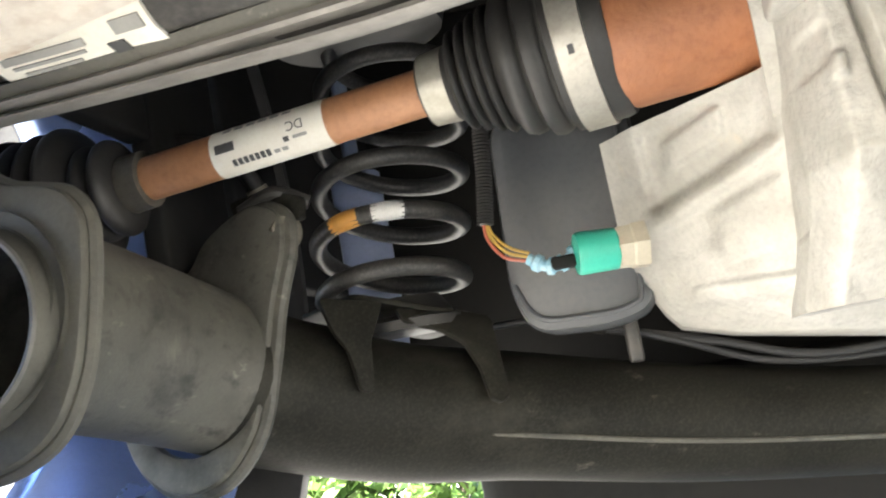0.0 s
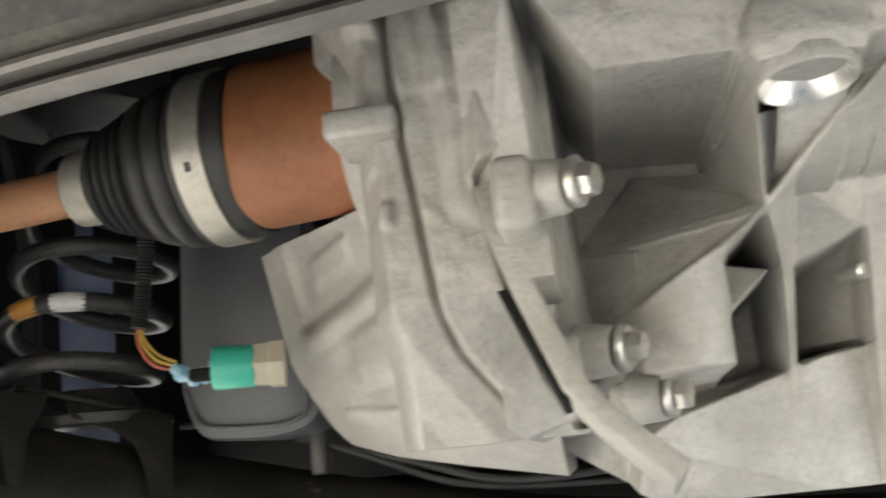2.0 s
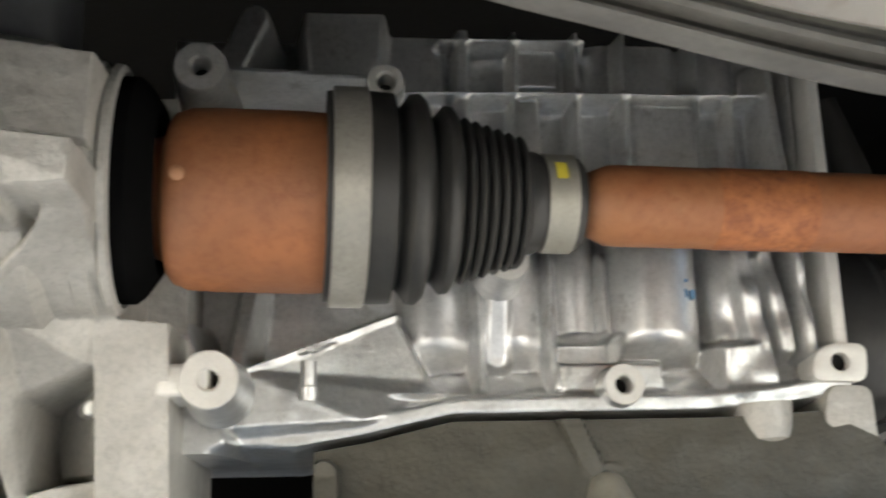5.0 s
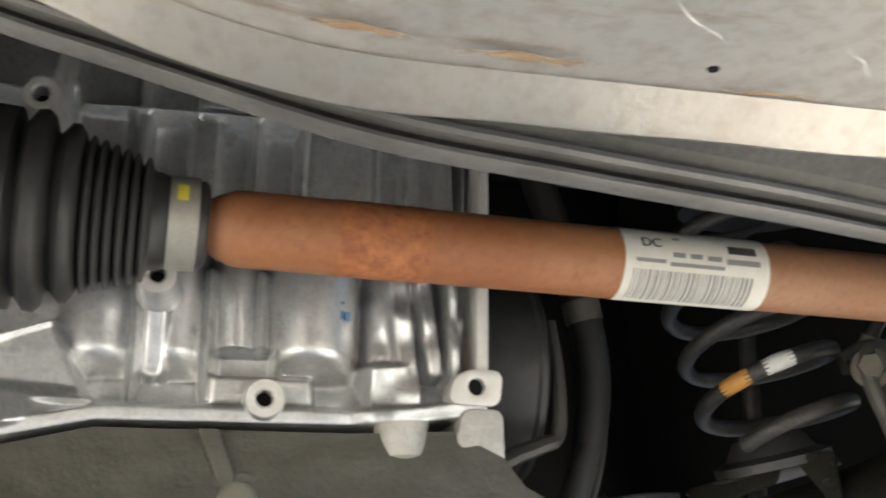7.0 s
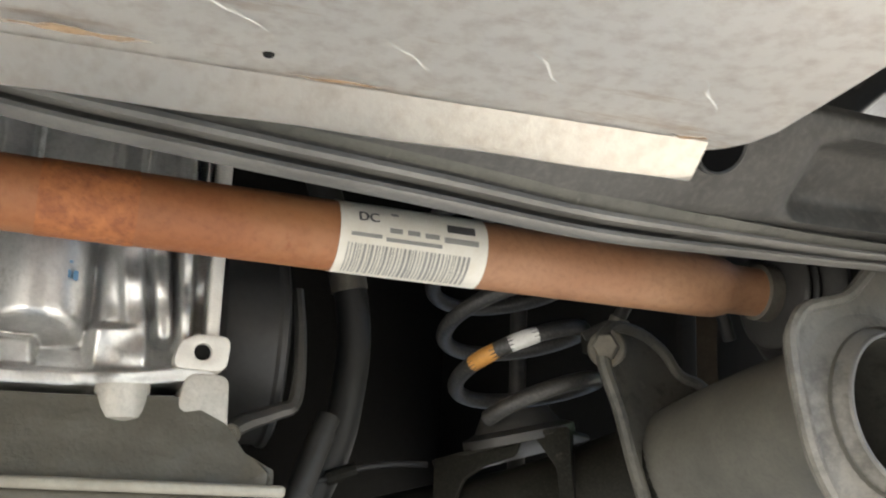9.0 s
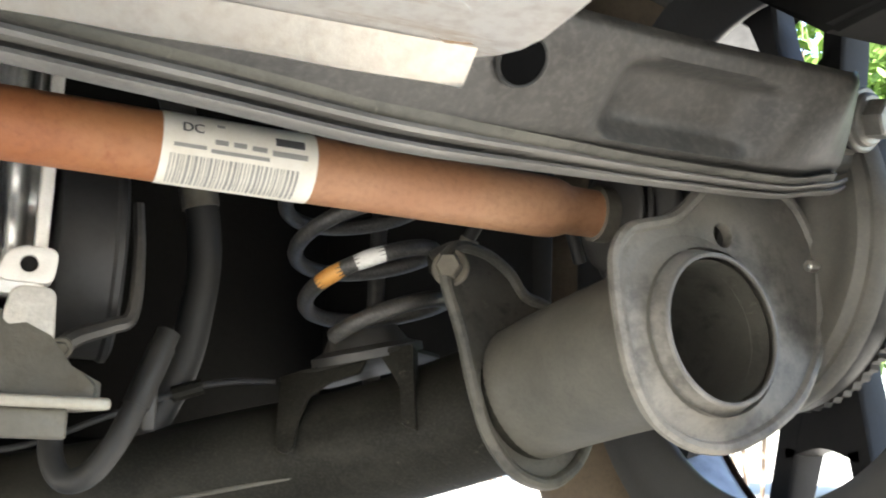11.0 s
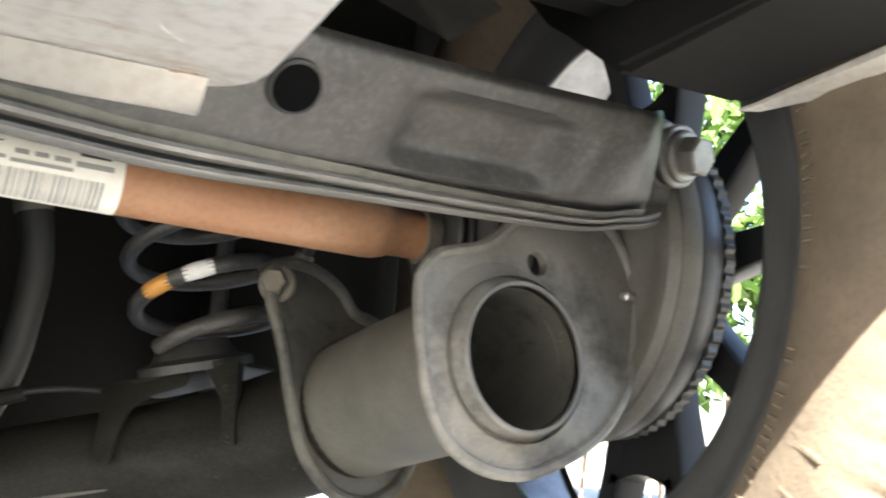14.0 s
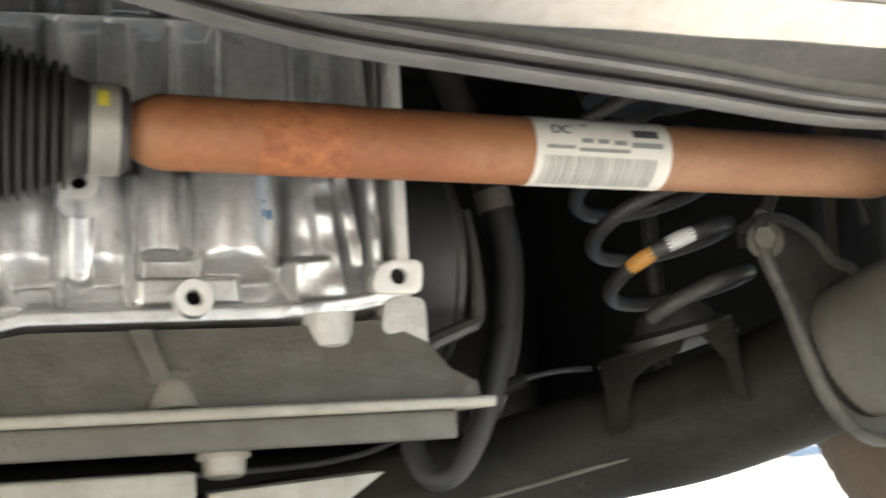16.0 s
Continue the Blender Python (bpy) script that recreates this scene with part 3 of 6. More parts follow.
def sill(s):
    """The inner arch panel ahead of the wheel: a hanging wedge with a pale folded lip, and the outer sill beside it."""
    base = thing("sill_end", (0.58 * s, 0.36, 0.34), "black plastic sill end with a dusty folded lip", "sill")
    bm = bmesh.new()
    prof = [(0.230, 0.3425), (0.28, 0.345), (0.406, 0.340), (0.463, 0.380), (0.51, 0.425), (0.56, 0.48), (0.56, 0.60), (0.230, 0.60)]
    rows = [[bm.verts.new((x * s, y, z)) for y, z in prof] for x in (0.535, 0.59, 0.6035)]
    for a, b in zip(rows, rows[1:]):
        for k in range(len(prof)):
            bm.faces.new((a[k], a[(k + 1) % len(prof)], b[(k + 1) % len(prof)], b[k]))
    bm.faces.new(rows[0])
    bm.faces.new(rows[-1])
    bmesh.ops.bevel(bm, geom=bm.edges[:], offset=0.004, segments=2, affect="EDGES")
    part("panel", bm, M_DARK, base)
    bm = bmesh.new()
    lip = [(0.234, 0.3435, 1.0), (0.29, 0.3420, 1.0), (0.375, 0.3375, 0.9), (0.400, 0.3372, 0.45), (0.4085, 0.3385, 0.12)]
    tops = []
    for y, z, k in lip:
        tops.append([bm.verts.new(((0.602 + x * k) * s, y, z + d * k)) for x, d in ((0.0, 0.0), (0.013, -0.001), (0.013, 0.009), (0.010, 0.009), (0.0, 0.003))])
    for a, b in zip(tops, tops[1:]):
        for k in range(5):
            bm.faces.new((a[k], a[(k + 1) % 5], b[(k + 1) % 5], b[k]))
    bm.faces.new(tops[0])
    bm.faces.new(tops[-1])
    part("folded_lip", bm, M_SHIELD, base, "dusty pale lip")
    # unseen; the right one ends early to let light in underneath
    lo, hi = sorted((0.62 * s, 0.80 * s))
    part("outer_sill", block((lo, -2.0, 0.31), (hi, -1.30 if s > 0 else 0.20, 0.60), 0.02), M_PLASTIC, base)


sill(1)
sill(-1)

# ---- the crossmember and the heat shield ----
SEAM = [(0.630, 0.501, 0.3065), (0.612, 0.490, 0.3000), (0.590, 0.481, 0.2950), (0.560, 0.474, 0.289), (0.50, 0.465, 0.285), (0.44, 0.455, 0.282), (0.36, 0.432, 0.276), (0.29, 0.414, 0.276), (0.215, 0.404, 0.279), (0.15, 0.400, 0.285), (0.07, 0.398, 0.303), (0.0, 0.398, 0.318)]
SEAM_PATH = spline(SEAM + [(-x, y, z) for x, y, z in SEAM[-2::-1]], 12)


def sweep(path, profile, closed=True, cap=True):
    """Carries a profile of (dy, dz) along a path."""
    bm = bmesh.new()
    rows = []
    for i, p in enumerate(path):
        t = path[min(i + 1, len(path) - 1)] - path[max(i - 1, 0)]
        side = Vector((t[1], -t[0], 0)).normalized()
        if side.y < 0:
            side = -side
        # the arms' ends are cut aslant, the nose shorter than the lip
        bend = max(-0.2, min(0.2, side.x)) + math.copysign(0.75, p[0]) * float(step(np.array(abs(p[0])), 0.55, 0.625))
        side = Vector((bend, 1.0, 0))
        prof = profile(i / (len(path) - 1)) if callable(profile) else profile
        rows.append([bm.verts.new(Vector(p) + side * a + Vector((0, 0, b))) for a, b in prof])
    n = len(rows[0])
    for a, b in zip(rows, rows[1:]):
        for k in range(n if closed else n - 1):
            bm.faces.new((a[k], a[(k + 1) % n], b[(k + 1) % n], b[k]))
    if cap and closed:
        bm.faces.new(rows[0])
        bm.faces.new(rows[-1])
    return bm


def crossmember():
    base = thing("subframe_crossmember", (0, 0.43, 0.30), "black coated pressed-steel subframe crossmember with a welded seam", "subframe")

    def shell(t):
        wide = 1.0 - 0.10 * math.exp(-((t - 0.5) / 0.2) ** 2)
        end = 0.95 + 0.05 * min(1, t / 0.12, (1 - t) / 0.12)
        k = wide * end
        x = abs(np.interp(t, np.linspace(0, 1, len(SEAM_PATH)), [q[0] for q in SEAM_PATH]))
        k *= float(np.interp(x, [0.36, 0.44, 0.58, 0.62], [1.0, 0.74, 0.74, 0.72]))
        dent = float(step(np.array(x), 0.476, 0.492) * (1 - step(np.array(x), 0.562, 0.580)))
        out = [(0.004, 0.0015), (-0.004, 0.0015), (-0.007, 0.004), (-0.012, 0.0075)]
        face = spline([(-0.012, 0.0075), (-0.020, 0.014 * k), (-0.030, 0.027 * k), (-0.040, 0.043 * k), (-0.046, 0.058 * k), (-0.044, 0.066 * k)], 4)[1:]
        for j, (a, b) in enumerate(face):
            g = dent * 0.0130 * float(step(np.array(j), 2.0, 5.0) * (1 - step(np.array(j), 10.0, 13.0)))
            out.append((a + g * 0.8, b + g * 0.6))
        return out + [(0.030, 0.07 * k), (0.034, 0.03), (0.016, 0.006)]

    part("shell", sweep(SEAM_PATH[13:-13], shell), M_ARM, base, smooth=50)
    def thinned(profile):
        """The flanges grow thin towards the ends of the arms."""
        def at(t):
            x = abs(np.interp(t, np.linspace(0, 1, len(SEAM_PATH)), [q[0] for q in SEAM_PATH]))
            k = float(np.interp(x, [0.38, 0.50, 0.60], [1.0, 0.62, 0.5]))
            return [(a, b * k) for a, b in profile]
        return at

    part("seam_flange", sweep(SEAM_PATH, thinned([(-0.0055, -0.0034), (-0.0065, -0.0024), (-0.0055, -0.0006), (0.002, -0.0006), (0.003, -0.0030)])), M_SEAM, base, "worn pale seam edge", smooth=50)
    part("upper_flange", sweep(SEAM_PATH, thinned([(-0.0098, 0.0016), (-0.0108, 0.0030), (-0.0098, 0.0050), (0.004, 0.0050), (0.004, 0.0016)])), M_SEAM, base, smooth=50)
    # pale strip paints the light that the fold catches from the ground
    part("bounce_lit_fillet", sweep(SEAM_PATH[14:-14], thinned([(-0.0040, 0.0052), (-0.0085, 0.0052), (-0.0128, 0.0078), (-0.0150, 0.0100), (-0.0140, 0.0112), (-0.0100, 0.0088)])), M_DUST, base, "dusty fold above the seam, light off the ground painted pale", smooth=60)
    for s in (1, -1):
        # access hole and pressed recess near the arm's end
        part("access_hole", lathe((0.3968 * s, 0.4027, 0.3036), (0.1 * s, -0.82, -0.56), [(-0.002, 0.0108), (0.0006, 0.0104), (0.0012, 0.0096), (0.0004, 0.0088)], 30, False), M_STEEL, base)
        # no hole is cut; a black disc paints the shade inside it
        part("access_hole_shade", lathe((0.3968 * s, 0.4027, 0.3036), (0.1 * s, -0.82, -0.56), [(-0.001, 0.0095), (0.0006, 0.0095)], 30), M_VOID, base)
        ax = Vector((0.25 * s, -0.95, -0.16))
        p = Vector((0.6315 * s, 0.4985, 0.3415))
        u = ax.normalized()
        part("bush_sleeve", lathe(p - u * 0.026, ax, [(0, 0.020), (0.023, 0.020), (0.025, 0.0185)], 32), M_RUBBER, base)
        w = part("bush_washer", lathe(p, ax, [(0, 0.0178), (0.0022, 0.0178), (0.003, 0.0170), (0.003, 0.001)], 36), M_ARMBOLT, base)
        part("rubber_ring", lathe(p + u * 0.003, ax, [(0, 0.0150), (0.0052, 0.0150), (0.0052, 0.001)], 36), M_RUBBER, w)
        part("washer", lathe(p + u * 0.008, ax, [(0, 0.0168), (0.0022, 0.0168), (0.0032, 0.0158), (0.0032, 0.001)], 36), M_ARMBOLT, w)
        part("collar", lathe(p + u * 0.011, ax, [(0, 0.0140), (0.0030, 0.0136), (0.0042, 0.0122), (0.0042, 0.001)], 36), M_ARMBOLT, w)
        part("bolt", hexagon(p + u * 0.0150, ax, 0.0106, 0.0105), M_ARMBOLT, base, "large dull hexagon bolt", smooth=25)
    # paper sticker on the face
    def band(x0, x1, a0, a1, lift):
        path = [Vector((x, *(float(np.interp(x, [q[0] for q in SEAM_PATH[::-1]], [q[j] for q in SEAM_PATH[::-1]])) for j in (1, 2)))) for x in (x1 + (x0 - x1) * k / 8 for k in range(9))]
        inner = [(float(np.interp(g, [0, 0.15, 0.6, 1.1, 1.5], [-0.0105, -0.012, -0.020, -0.030, -0.036])), float(np.interp(g, [0, 0.15, 0.6, 1.1, 1.5], [0.0062, 0.0072, 0.0100, 0.0192, 0.0262]))) for g in (a0 + (a1 - a0) * j / 8 for j in range(9))]
        return sweep(path, [(y - 0.6 * lift, z - 0.8 * lift) for y, z in inner] + [(y + 0.001, z + 0.001) for y, z in inner[::-1]])
    sticker = part("sticker", band(-0.492, -0.430, 0.0, 1.5, 0.0016), M_PAPER, base, "white printed sticker")
    for x0, x1, a0, a1, m in ((-0.449, -0.443, 0.22, 0.50, M_INK), (-0.4435, -0.4325, 0.62, 0.80, M_GREYINK), (-0.488, -0.456, 0.60, 0.70, M_GREYINK), (-0.486, -0.458, 0.44, 0.52, M_GREYINK), (-0.484, -0.462, 0.26, 0.34, M_GREYINK)):
        part("printed_bar", band(x0, x1, a0, a1, 0.0022), m, sticker)
    return base


crossmember()


SCRATCHES = [(0.201, 0.297, 0.223, 0.314), (0.249, 0.308, 0.263, 0.320), (0.327, 0.301, 0.340, 0.317), (0.282, 0.301, 0.296, 0.317)]
STAINS = [(0.126, 0.3255, 0.156, 0.3252, 0.0028), (0.160, 0.3290, 0.202, 0.3286, 0.0026), (0.229, 0.3335, 0.258, 0.3345, 0.0012), (0.335, 0.3345, 0.350, 0.3345, 0.0014)]


def heat_shield():
    base = thing("heat_shield", (0.0, 0.25, 0.29), "dusty pale aluminium heat shield with rust stains and scratches", "heat shield")
    # flat tray with a folded rear lip and a rounded corner beyond the lip's end
    def sheet(rows, thick):
        bm = bmesh.new()
        vs = [[bm.verts.new(p) for p in row] for row in rows]
        for a, b in zip(vs, vs[1:]):
            for k in range(len(a) - 1):
                bm.faces.new((a[k], a[k + 1], b[k + 1], b[k]))
        bmesh.ops.solidify(bm, geom=bm.faces[:], thickness=thick)
        return bm

    def rise(x):
        return 0.034 * float(1 - step(np.array(abs(x)), 0.01, 0.17)) ** 1.5

    def corner(y):
        return float(np.interp(y, [0.30, 0.325, 0.336, 0.343, 0.347, 0.349], [0.366, 0.3655, 0.3635, 0.3595, 0.3545, 0.349]))
    rows = []
    for y, z in ((0.349, 0.2797), (0.347, 0.2798), (0.343, 0.2799), (0.336, 0.2800), (0.326, 0.2803), (0.318, 0.281), (0.308, 0.2815), (0.298, 0.282), (0.28, 0.283), (0.24, 0.285), (0.18, 0.288), (0.1, 0.29), (-0.2, 0.292)):
        w = corner(y)
        rows.append([(w * x, y, z + rise(w * x) + 0.0007 * math.sin(x * 23) * math.sin(y * 40) * min(1, max(0, 0.333 - y) * 30)) for x in (k / 20 for k in range(-20, 21))])
    part("tray", sheet(rows, -0.0012), M_SHIELD, base, "dusty rust-stained tray")
    lip = []
    for y, z in ((0.3392, 0.2794), (0.3408, 0.2779), (0.3440, 0.2750), (0.3480, 0.2716), (0.3497, 0.2708), (0.3515, 0.2712)):
        lip.append([(0.3515 * x, y, z + rise(0.3515 * x) + 0.0002 * math.sin(x * 40) * (y - 0.3392) * 100) for x in (k / 40 for k in range(-40, 41))])
    part("folded_lip", sheet(lip, -0.0012), M_LIP, base, "bright folded lip")
    # bright scratches and brown stain marks on the underside
    def mark(name, x0, y0, x1, y1, w, mat, label):
        a, b = Vector((x0, y0, 0)), Vector((x1, y1, 0))
        u = (b - a).normalized()
        n = (b - a).length
        z = lambda y: float(np.interp(y, [0.18, 0.24, 0.28, 0.298, 0.336], [0.288, 0.285, 0.283, 0.282, 0.280])) - 0.0020
        bm = bmesh.new()
        side = Vector((-u.y, u.x, 0))
        rows = []
        for k in range(9):
            t = k / 8
            p = a + u * n * t + side * 0.0006 * math.sin(t * 9 + x0 * 50)
            h = w * (0.25 + math.sin(math.pi * min(max(t, 0.04), 0.96))) * (0.8 + 0.3 * math.sin(k * 2.3))
            rows.append([bm.verts.new((*(p + side * q).xy, z(p.y) + rise(p.x))) for q in (-h, h)])
        uv = bm.loops.layers.uv.new("UVMap")
        for k, (p, q) in enumerate(zip(rows, rows[1:])):
            f = bm.faces.new((p[0], p[1], q[1], q[0]))
            for loop, (a0, b0) in zip(f.loops, ((k, 0), (k, 1), (k + 1, 1), (k + 1, 0))):
                loop[uv].uv = (a0 / 8, b0)
        part(name, bm, mat, base, label)
    for q in SCRATCHES:
        mark("scratch", *q, 0.0003, M_SCRATCH, "bright scratch")
    for q in STAINS:
        mark("stain", *q, M_STAIN, "brown rust stain")
    # nothing is drilled; a dark disc paints the inside of a small hole
    part("drilled_hole", lathe((0.2243, 0.3239, 0.2783), (0, 0, -1), [(0, 0.0015), (0.0006, 0.0012), (0.0007, 0.0002)], 16), M_DARK, base, "dark disc drawn for a small hole")
    # outboard wing on the gearbox side
    wing = []
    for d, z in ((0.0, 0.2720), (0.005, 0.2727), (0.013, 0.2755), (0.036, 0.2775), (0.086, 0.281), (0.186, 0.285)):
        wing.append([(x, 0.373 - 0.31 * (x + 0.411) - d, z) for x in (-0.53, -0.48, -0.44, -0.41, -0.38, -0.355)])
    part("side_wing", sheet(wing, -0.0012), M_SHIELD, base)


heat_shield()

# ---- the axle tube with its flanges, spring pans, springs, brakes and wheels ----
HALF = [(0.5515, 0.501, 0.2265, 0.041), (0.544, 0.555, 0.220, 0.041), (0.532, 0.61, 0.208, 0.040), (0.5205, 0.637, 0.1985, 0.0388), (0.503, 0.662, 0.1865, 0.0385), (0.452, 0.700, 0.1655, 0.0368), (0.39, 0.728, 0.1515, 0.0342), (0.30, 0.752, 0.1310, 0.0315), (0.20, 0.772, 0.1150, 0.0290), (0.10, 0.782, 0.1040, 0.0290), (0.0, 0.785, 0.1000, 0.0290)]


def axle():
    base = thing("rear_axle_tube", (0, 0.78, 0.10), "dusty black tubular rear axle with open ends and welded flanges", "axle")
    bm = tube(HALF[3:] + [(-x, y, z, r) for x, y, z, r in HALF[-2:2:-1]], None, 44, 7, False)
    part("tube", bm, M_BEAM, base, smooth=60)
    for s in (1, -1):
        # ends paler than the middle, the right one most: light painted in
        part("tube_end", tube([(s * x, y, z, r) for x, y, z, r in HALF[:4]], None, 44, 7, False), M_TUBEEND if s > 0 else M_DUST, base, "dusty outer end of the tube, its light put into the tone", smooth=60)
        part("tube_bore", tube([(s * x, y, z, r - 0.0062) for x, y, z, r in HALF[:4]], None, 40, 7, False), M_DUST, base, smooth=60)
    # lengthwise weld seam along the front of the tube
    seam = [(x, y - r * 0.985, z - r * 0.24, 0.0014) for x, y, z, r in HALF[5:]]
    part("weld_seam", tube(seam + [(-x, y, z, r) for x, y, z, r in seam[-2::-1]], None, 8, 7), M_DUST, base)
    for s in (1, -1):
        # right flange paler than the left: its stronger light is painted in
        dusty = M_FLANGE if s > 0 else M_TUBEEND
        c = Vector((0.5515, 0.501, 0.2265)) if s > 0 else Vector((-0.5560, 0.502, 0.2215))
        ax = Vector((-0.17 * s, 0.98, -0.115)).normalized()
        right = Vector((0, 0, 1)).cross(ax).normalized() * -1
        up = right.cross(ax) * -1
        up = up if up.z > 0 else -up
        right = right if right.x * s > 0 else -right
        lip = part("end_ring", lathe(c - ax * 0.006, ax, [(0.001, 0.0350), (0.001, 0.0368), (0.006, 0.0385), (0.011, 0.0415), (0.0145, 0.0455), (0.0163, 0.0505), (0.0163, 0.0350)], 48, False), dusty, base, "flared open tube end")
        part("worn_edge", lathe(c - ax * 0.006, ax, [(0.0012, 0.0349), (0.0, 0.0353), (0.0, 0.0366), (0.0012, 0.0376)], 48, False), M_SEAM, lip, "bare worn edge")
        o = [(-0.052, 0.014), (-0.052, 0.036), (-0.042, 0.048), (-0.012, 0.056), (0.002, 0.068), (0.020, 0.085), (0.075, 0.085), (0.095, 0.05), (0.088, 0.0), (0.066, -0.03), (0.040, -0.045), (0.012, -0.055), (-0.012, -0.054), (-0.035, -0.044), (-0.047, -0.022)]
        bm = plate(c + ax * 0.010, right, up, rounded(o, 0.02, 4), 0.007, 0.002, holes=((0, 0, 0.0395), (0.022, 0.053, 0.0062)))
        fl = part("flange", bm, dusty, base, "pressed flange plate")
        edge = [c + ax * 0.0105 + right * x + up * y for x, y in rounded(o, 0.02, 4)]
        part("rolled_edge", tube(edge + edge[:1], 0.0034, 8, 1, False), dusty, fl)
        # second flange with the damper lug
        c2 = Vector((0.5215, 0.634, 0.2015)) if s > 0 else Vector((-0.5275, 0.640, 0.1955))
        ax2 = Vector((-0.30 * s, 0.93, -0.20)).normalized()
        r2 = Vector((0, 0, 1)).cross(ax2).normalized()
        r2 = r2 if r2.x * s > 0 else -r2
        u2 = ax2.cross(r2)
        u2 = u2 if u2.z > 0 else -u2
        o = [(-0.045, 0.0), (-0.049, 0.03), (-0.057, 0.055), (-0.056, 0.072), (-0.044, 0.080), (-0.024, 0.078), (-0.006, 0.068), (0.002, 0.054), (0.02, 0.052), (0.044, 0.03), (0.050, 0.0), (0.044, -0.028), (0.028, -0.046), (0.005, -0.056), (-0.020, -0.050), (-0.038, -0.030)]
        bm = plate(c2, r2, u2, rounded(o, 0.018, 4), 0.007, 0.0022, holes=((0, 0, 0.0375),))
        fl = part("flange", bm, M_DUST, base, "pressed flange plate with a damper lug")
        edge = [c2 + ax2 * 0.0005 + r2 * x + u2 * y for x, y in rounded(o, 0.018, 4)]
        part("rolled_edge", tube(edge + edge[:1], 0.0040, 10, 1, False), M_DUST, fl)
        bolt(base, Vector((0.468, 0.632, 0.2655)) if s > 0 else Vector((-0.4760, 0.640, 0.2600)), (-0.55 * s, -0.8, 0.05), 0.0075, M_DIRTYBOLT)
        # spring pan with its two hanging brackets
        pr = Vector((0.061 * s, -0.052, 0)).normalized()
        back = Vector((-pr.y, pr.x, 0)) * s
        back = back if back.y > 0 else -back
        # the pan slopes up outwards, on two thin hanging legs
        p0 = Vector((0.394 * s, 0.709, 0.2035))
        slope = Vector((pr.x, pr.y, 0.265)).normalized()
        bm = plate(p0, slope, back, rounded([(-0.004, 0.0), (0.078, 0.0), (0.078, 0.075), (-0.004, 0.075)], 0.008), 0.0030, 0.001)
        outer = [(0.060, 0.0155), (0.081, 0.021), (0.0840, -0.002), (0.0886, -0.0295), (0.0795, -0.0265), (0.0755, -0.004)] if s > 0 else [(0.060, 0.016), (0.094, 0.022), (0.0905, 0.004), (0.0850, -0.006), (0.0835, -0.027), (0.0765, -0.029), (0.0720, -0.004)]
        inner = [(0.0, 0.0), (0.052, 0.0135), (0.050, 0.004), (0.032, -0.003), (0.0215, -0.012), (0.0185, -0.028), (0.0200, -0.046), (0.0150, -0.049), (0.0085, -0.046), (0.0045, -0.025)]
        part("spring_pan", bm, M_BEAM, base)
        for o, thick, fore, tilt in ((inner, 0.003, 0.001, 0.47), (outer, 0.010 if s > 0 else 0.004, 0.002, 0.20)):
            part("pan_bracket", plate(p0 - back * fore, pr, Vector((back.x * tilt, back.y * tilt, 1)), rounded(o, 0.003), thick, 0.001), M_BEAM, base)
    return base


axle()


def spring(s):
    cx, cy, cz, r, pitch, turn, lx, ly, low, high = SPRING[s]
    base = thing("coil_spring", (cx, cy, 0.21), "black coil spring with white and orange paint marks", "coil spring", "rear coil springs")

    def wire(a):
        h = pitch * a / (2 * math.pi)
        rr = r * (0.90 + 0.10 * min(1, (a - low) / 2.5, (high - a) / 4))
        x, y = rr * math.cos(a + turn), rr * math.sin(a + turn)
        return (cx + x + lx * h, cy + y + ly * h, cz + h - lx * x - ly * y, 0.0049)
    n = 300
    pts = [wire(low + (high - low) * i / n) for i in range(n + 1)]
    part("coil", tube(pts, None, 12, 1), M_SPRING, base)

    def paint(name, a, half, mat):
        run = [wire(a + half * (k / 5 - 1)) for k in range(11)]
        part(name, tube([(*p[:3], 0.00515 - 0.0003 * abs(k - 5) / 5) for k, p in enumerate(run)], None, 14, 1), mat, base)
    paint("paint_mark", MARKS[s][0], 0.20, M_WHITEP)
    paint("paint_mark", MARKS[s][1], 0.21, M_ORANGEP)
    part("rubber_seat", lathe((cx, cy, 0.2165 if s > 0 else 0.2050), (-0.24 if s > 0 else 0, 0, 1), [(0, 0.034), (0.005, 0.034), (0.008, 0.026), (0.018, 0.02)], 32), M_RUBBER, base)
    dx, dr = (0.470, 0.0058) if s > 0 else (-0.4665, 0.0155)
    d = thing("damper", (dx, 0.765, 0.15), "slim damper tube behind the spring", "damper", "rear dampers")
    part("tube", lathe((dx, 0.768, 0.15), (0.02 * s, 0.05, 1), [(0, dr), (0.16, dr), (0.162, 0.006), (0.164, 0.005), (0.28, 0.005)], 28), M_DAMPER if s < 0 else M_STEEL, d)
    part("upper_seat", lathe((cx, cy, 0.372), (0, 0, 1), [(0, 0.048), (0.012, 0.052), (0.03, 0.05), (0.05, 0.03)], 36), M_RUBBER, base)


# centre, radius, pitch, turn, lean of the axis in x and y, and the wire's first and last angle
SPRING = {1: (0.4443, 0.6998, 0.2610, 0.0403, 0.0307, 3.411, -0.201, 0.230, -6.2, 23.0), -1: (-0.4377, 0.7101, 0.2607, 0.0387, 0.0294, 5.553, 0.112, 0.225, -8.4, 23.5)}
MARKS = {1: (0.97, 0.36), -1: (-0.60, -1.19)}      # white and orange paint along the wire
spring(1)
spring(-1)


HUB, DRUM = (0.588, 0.290), 0.0938      # the wheels' axis in y and z, and the drums' radius


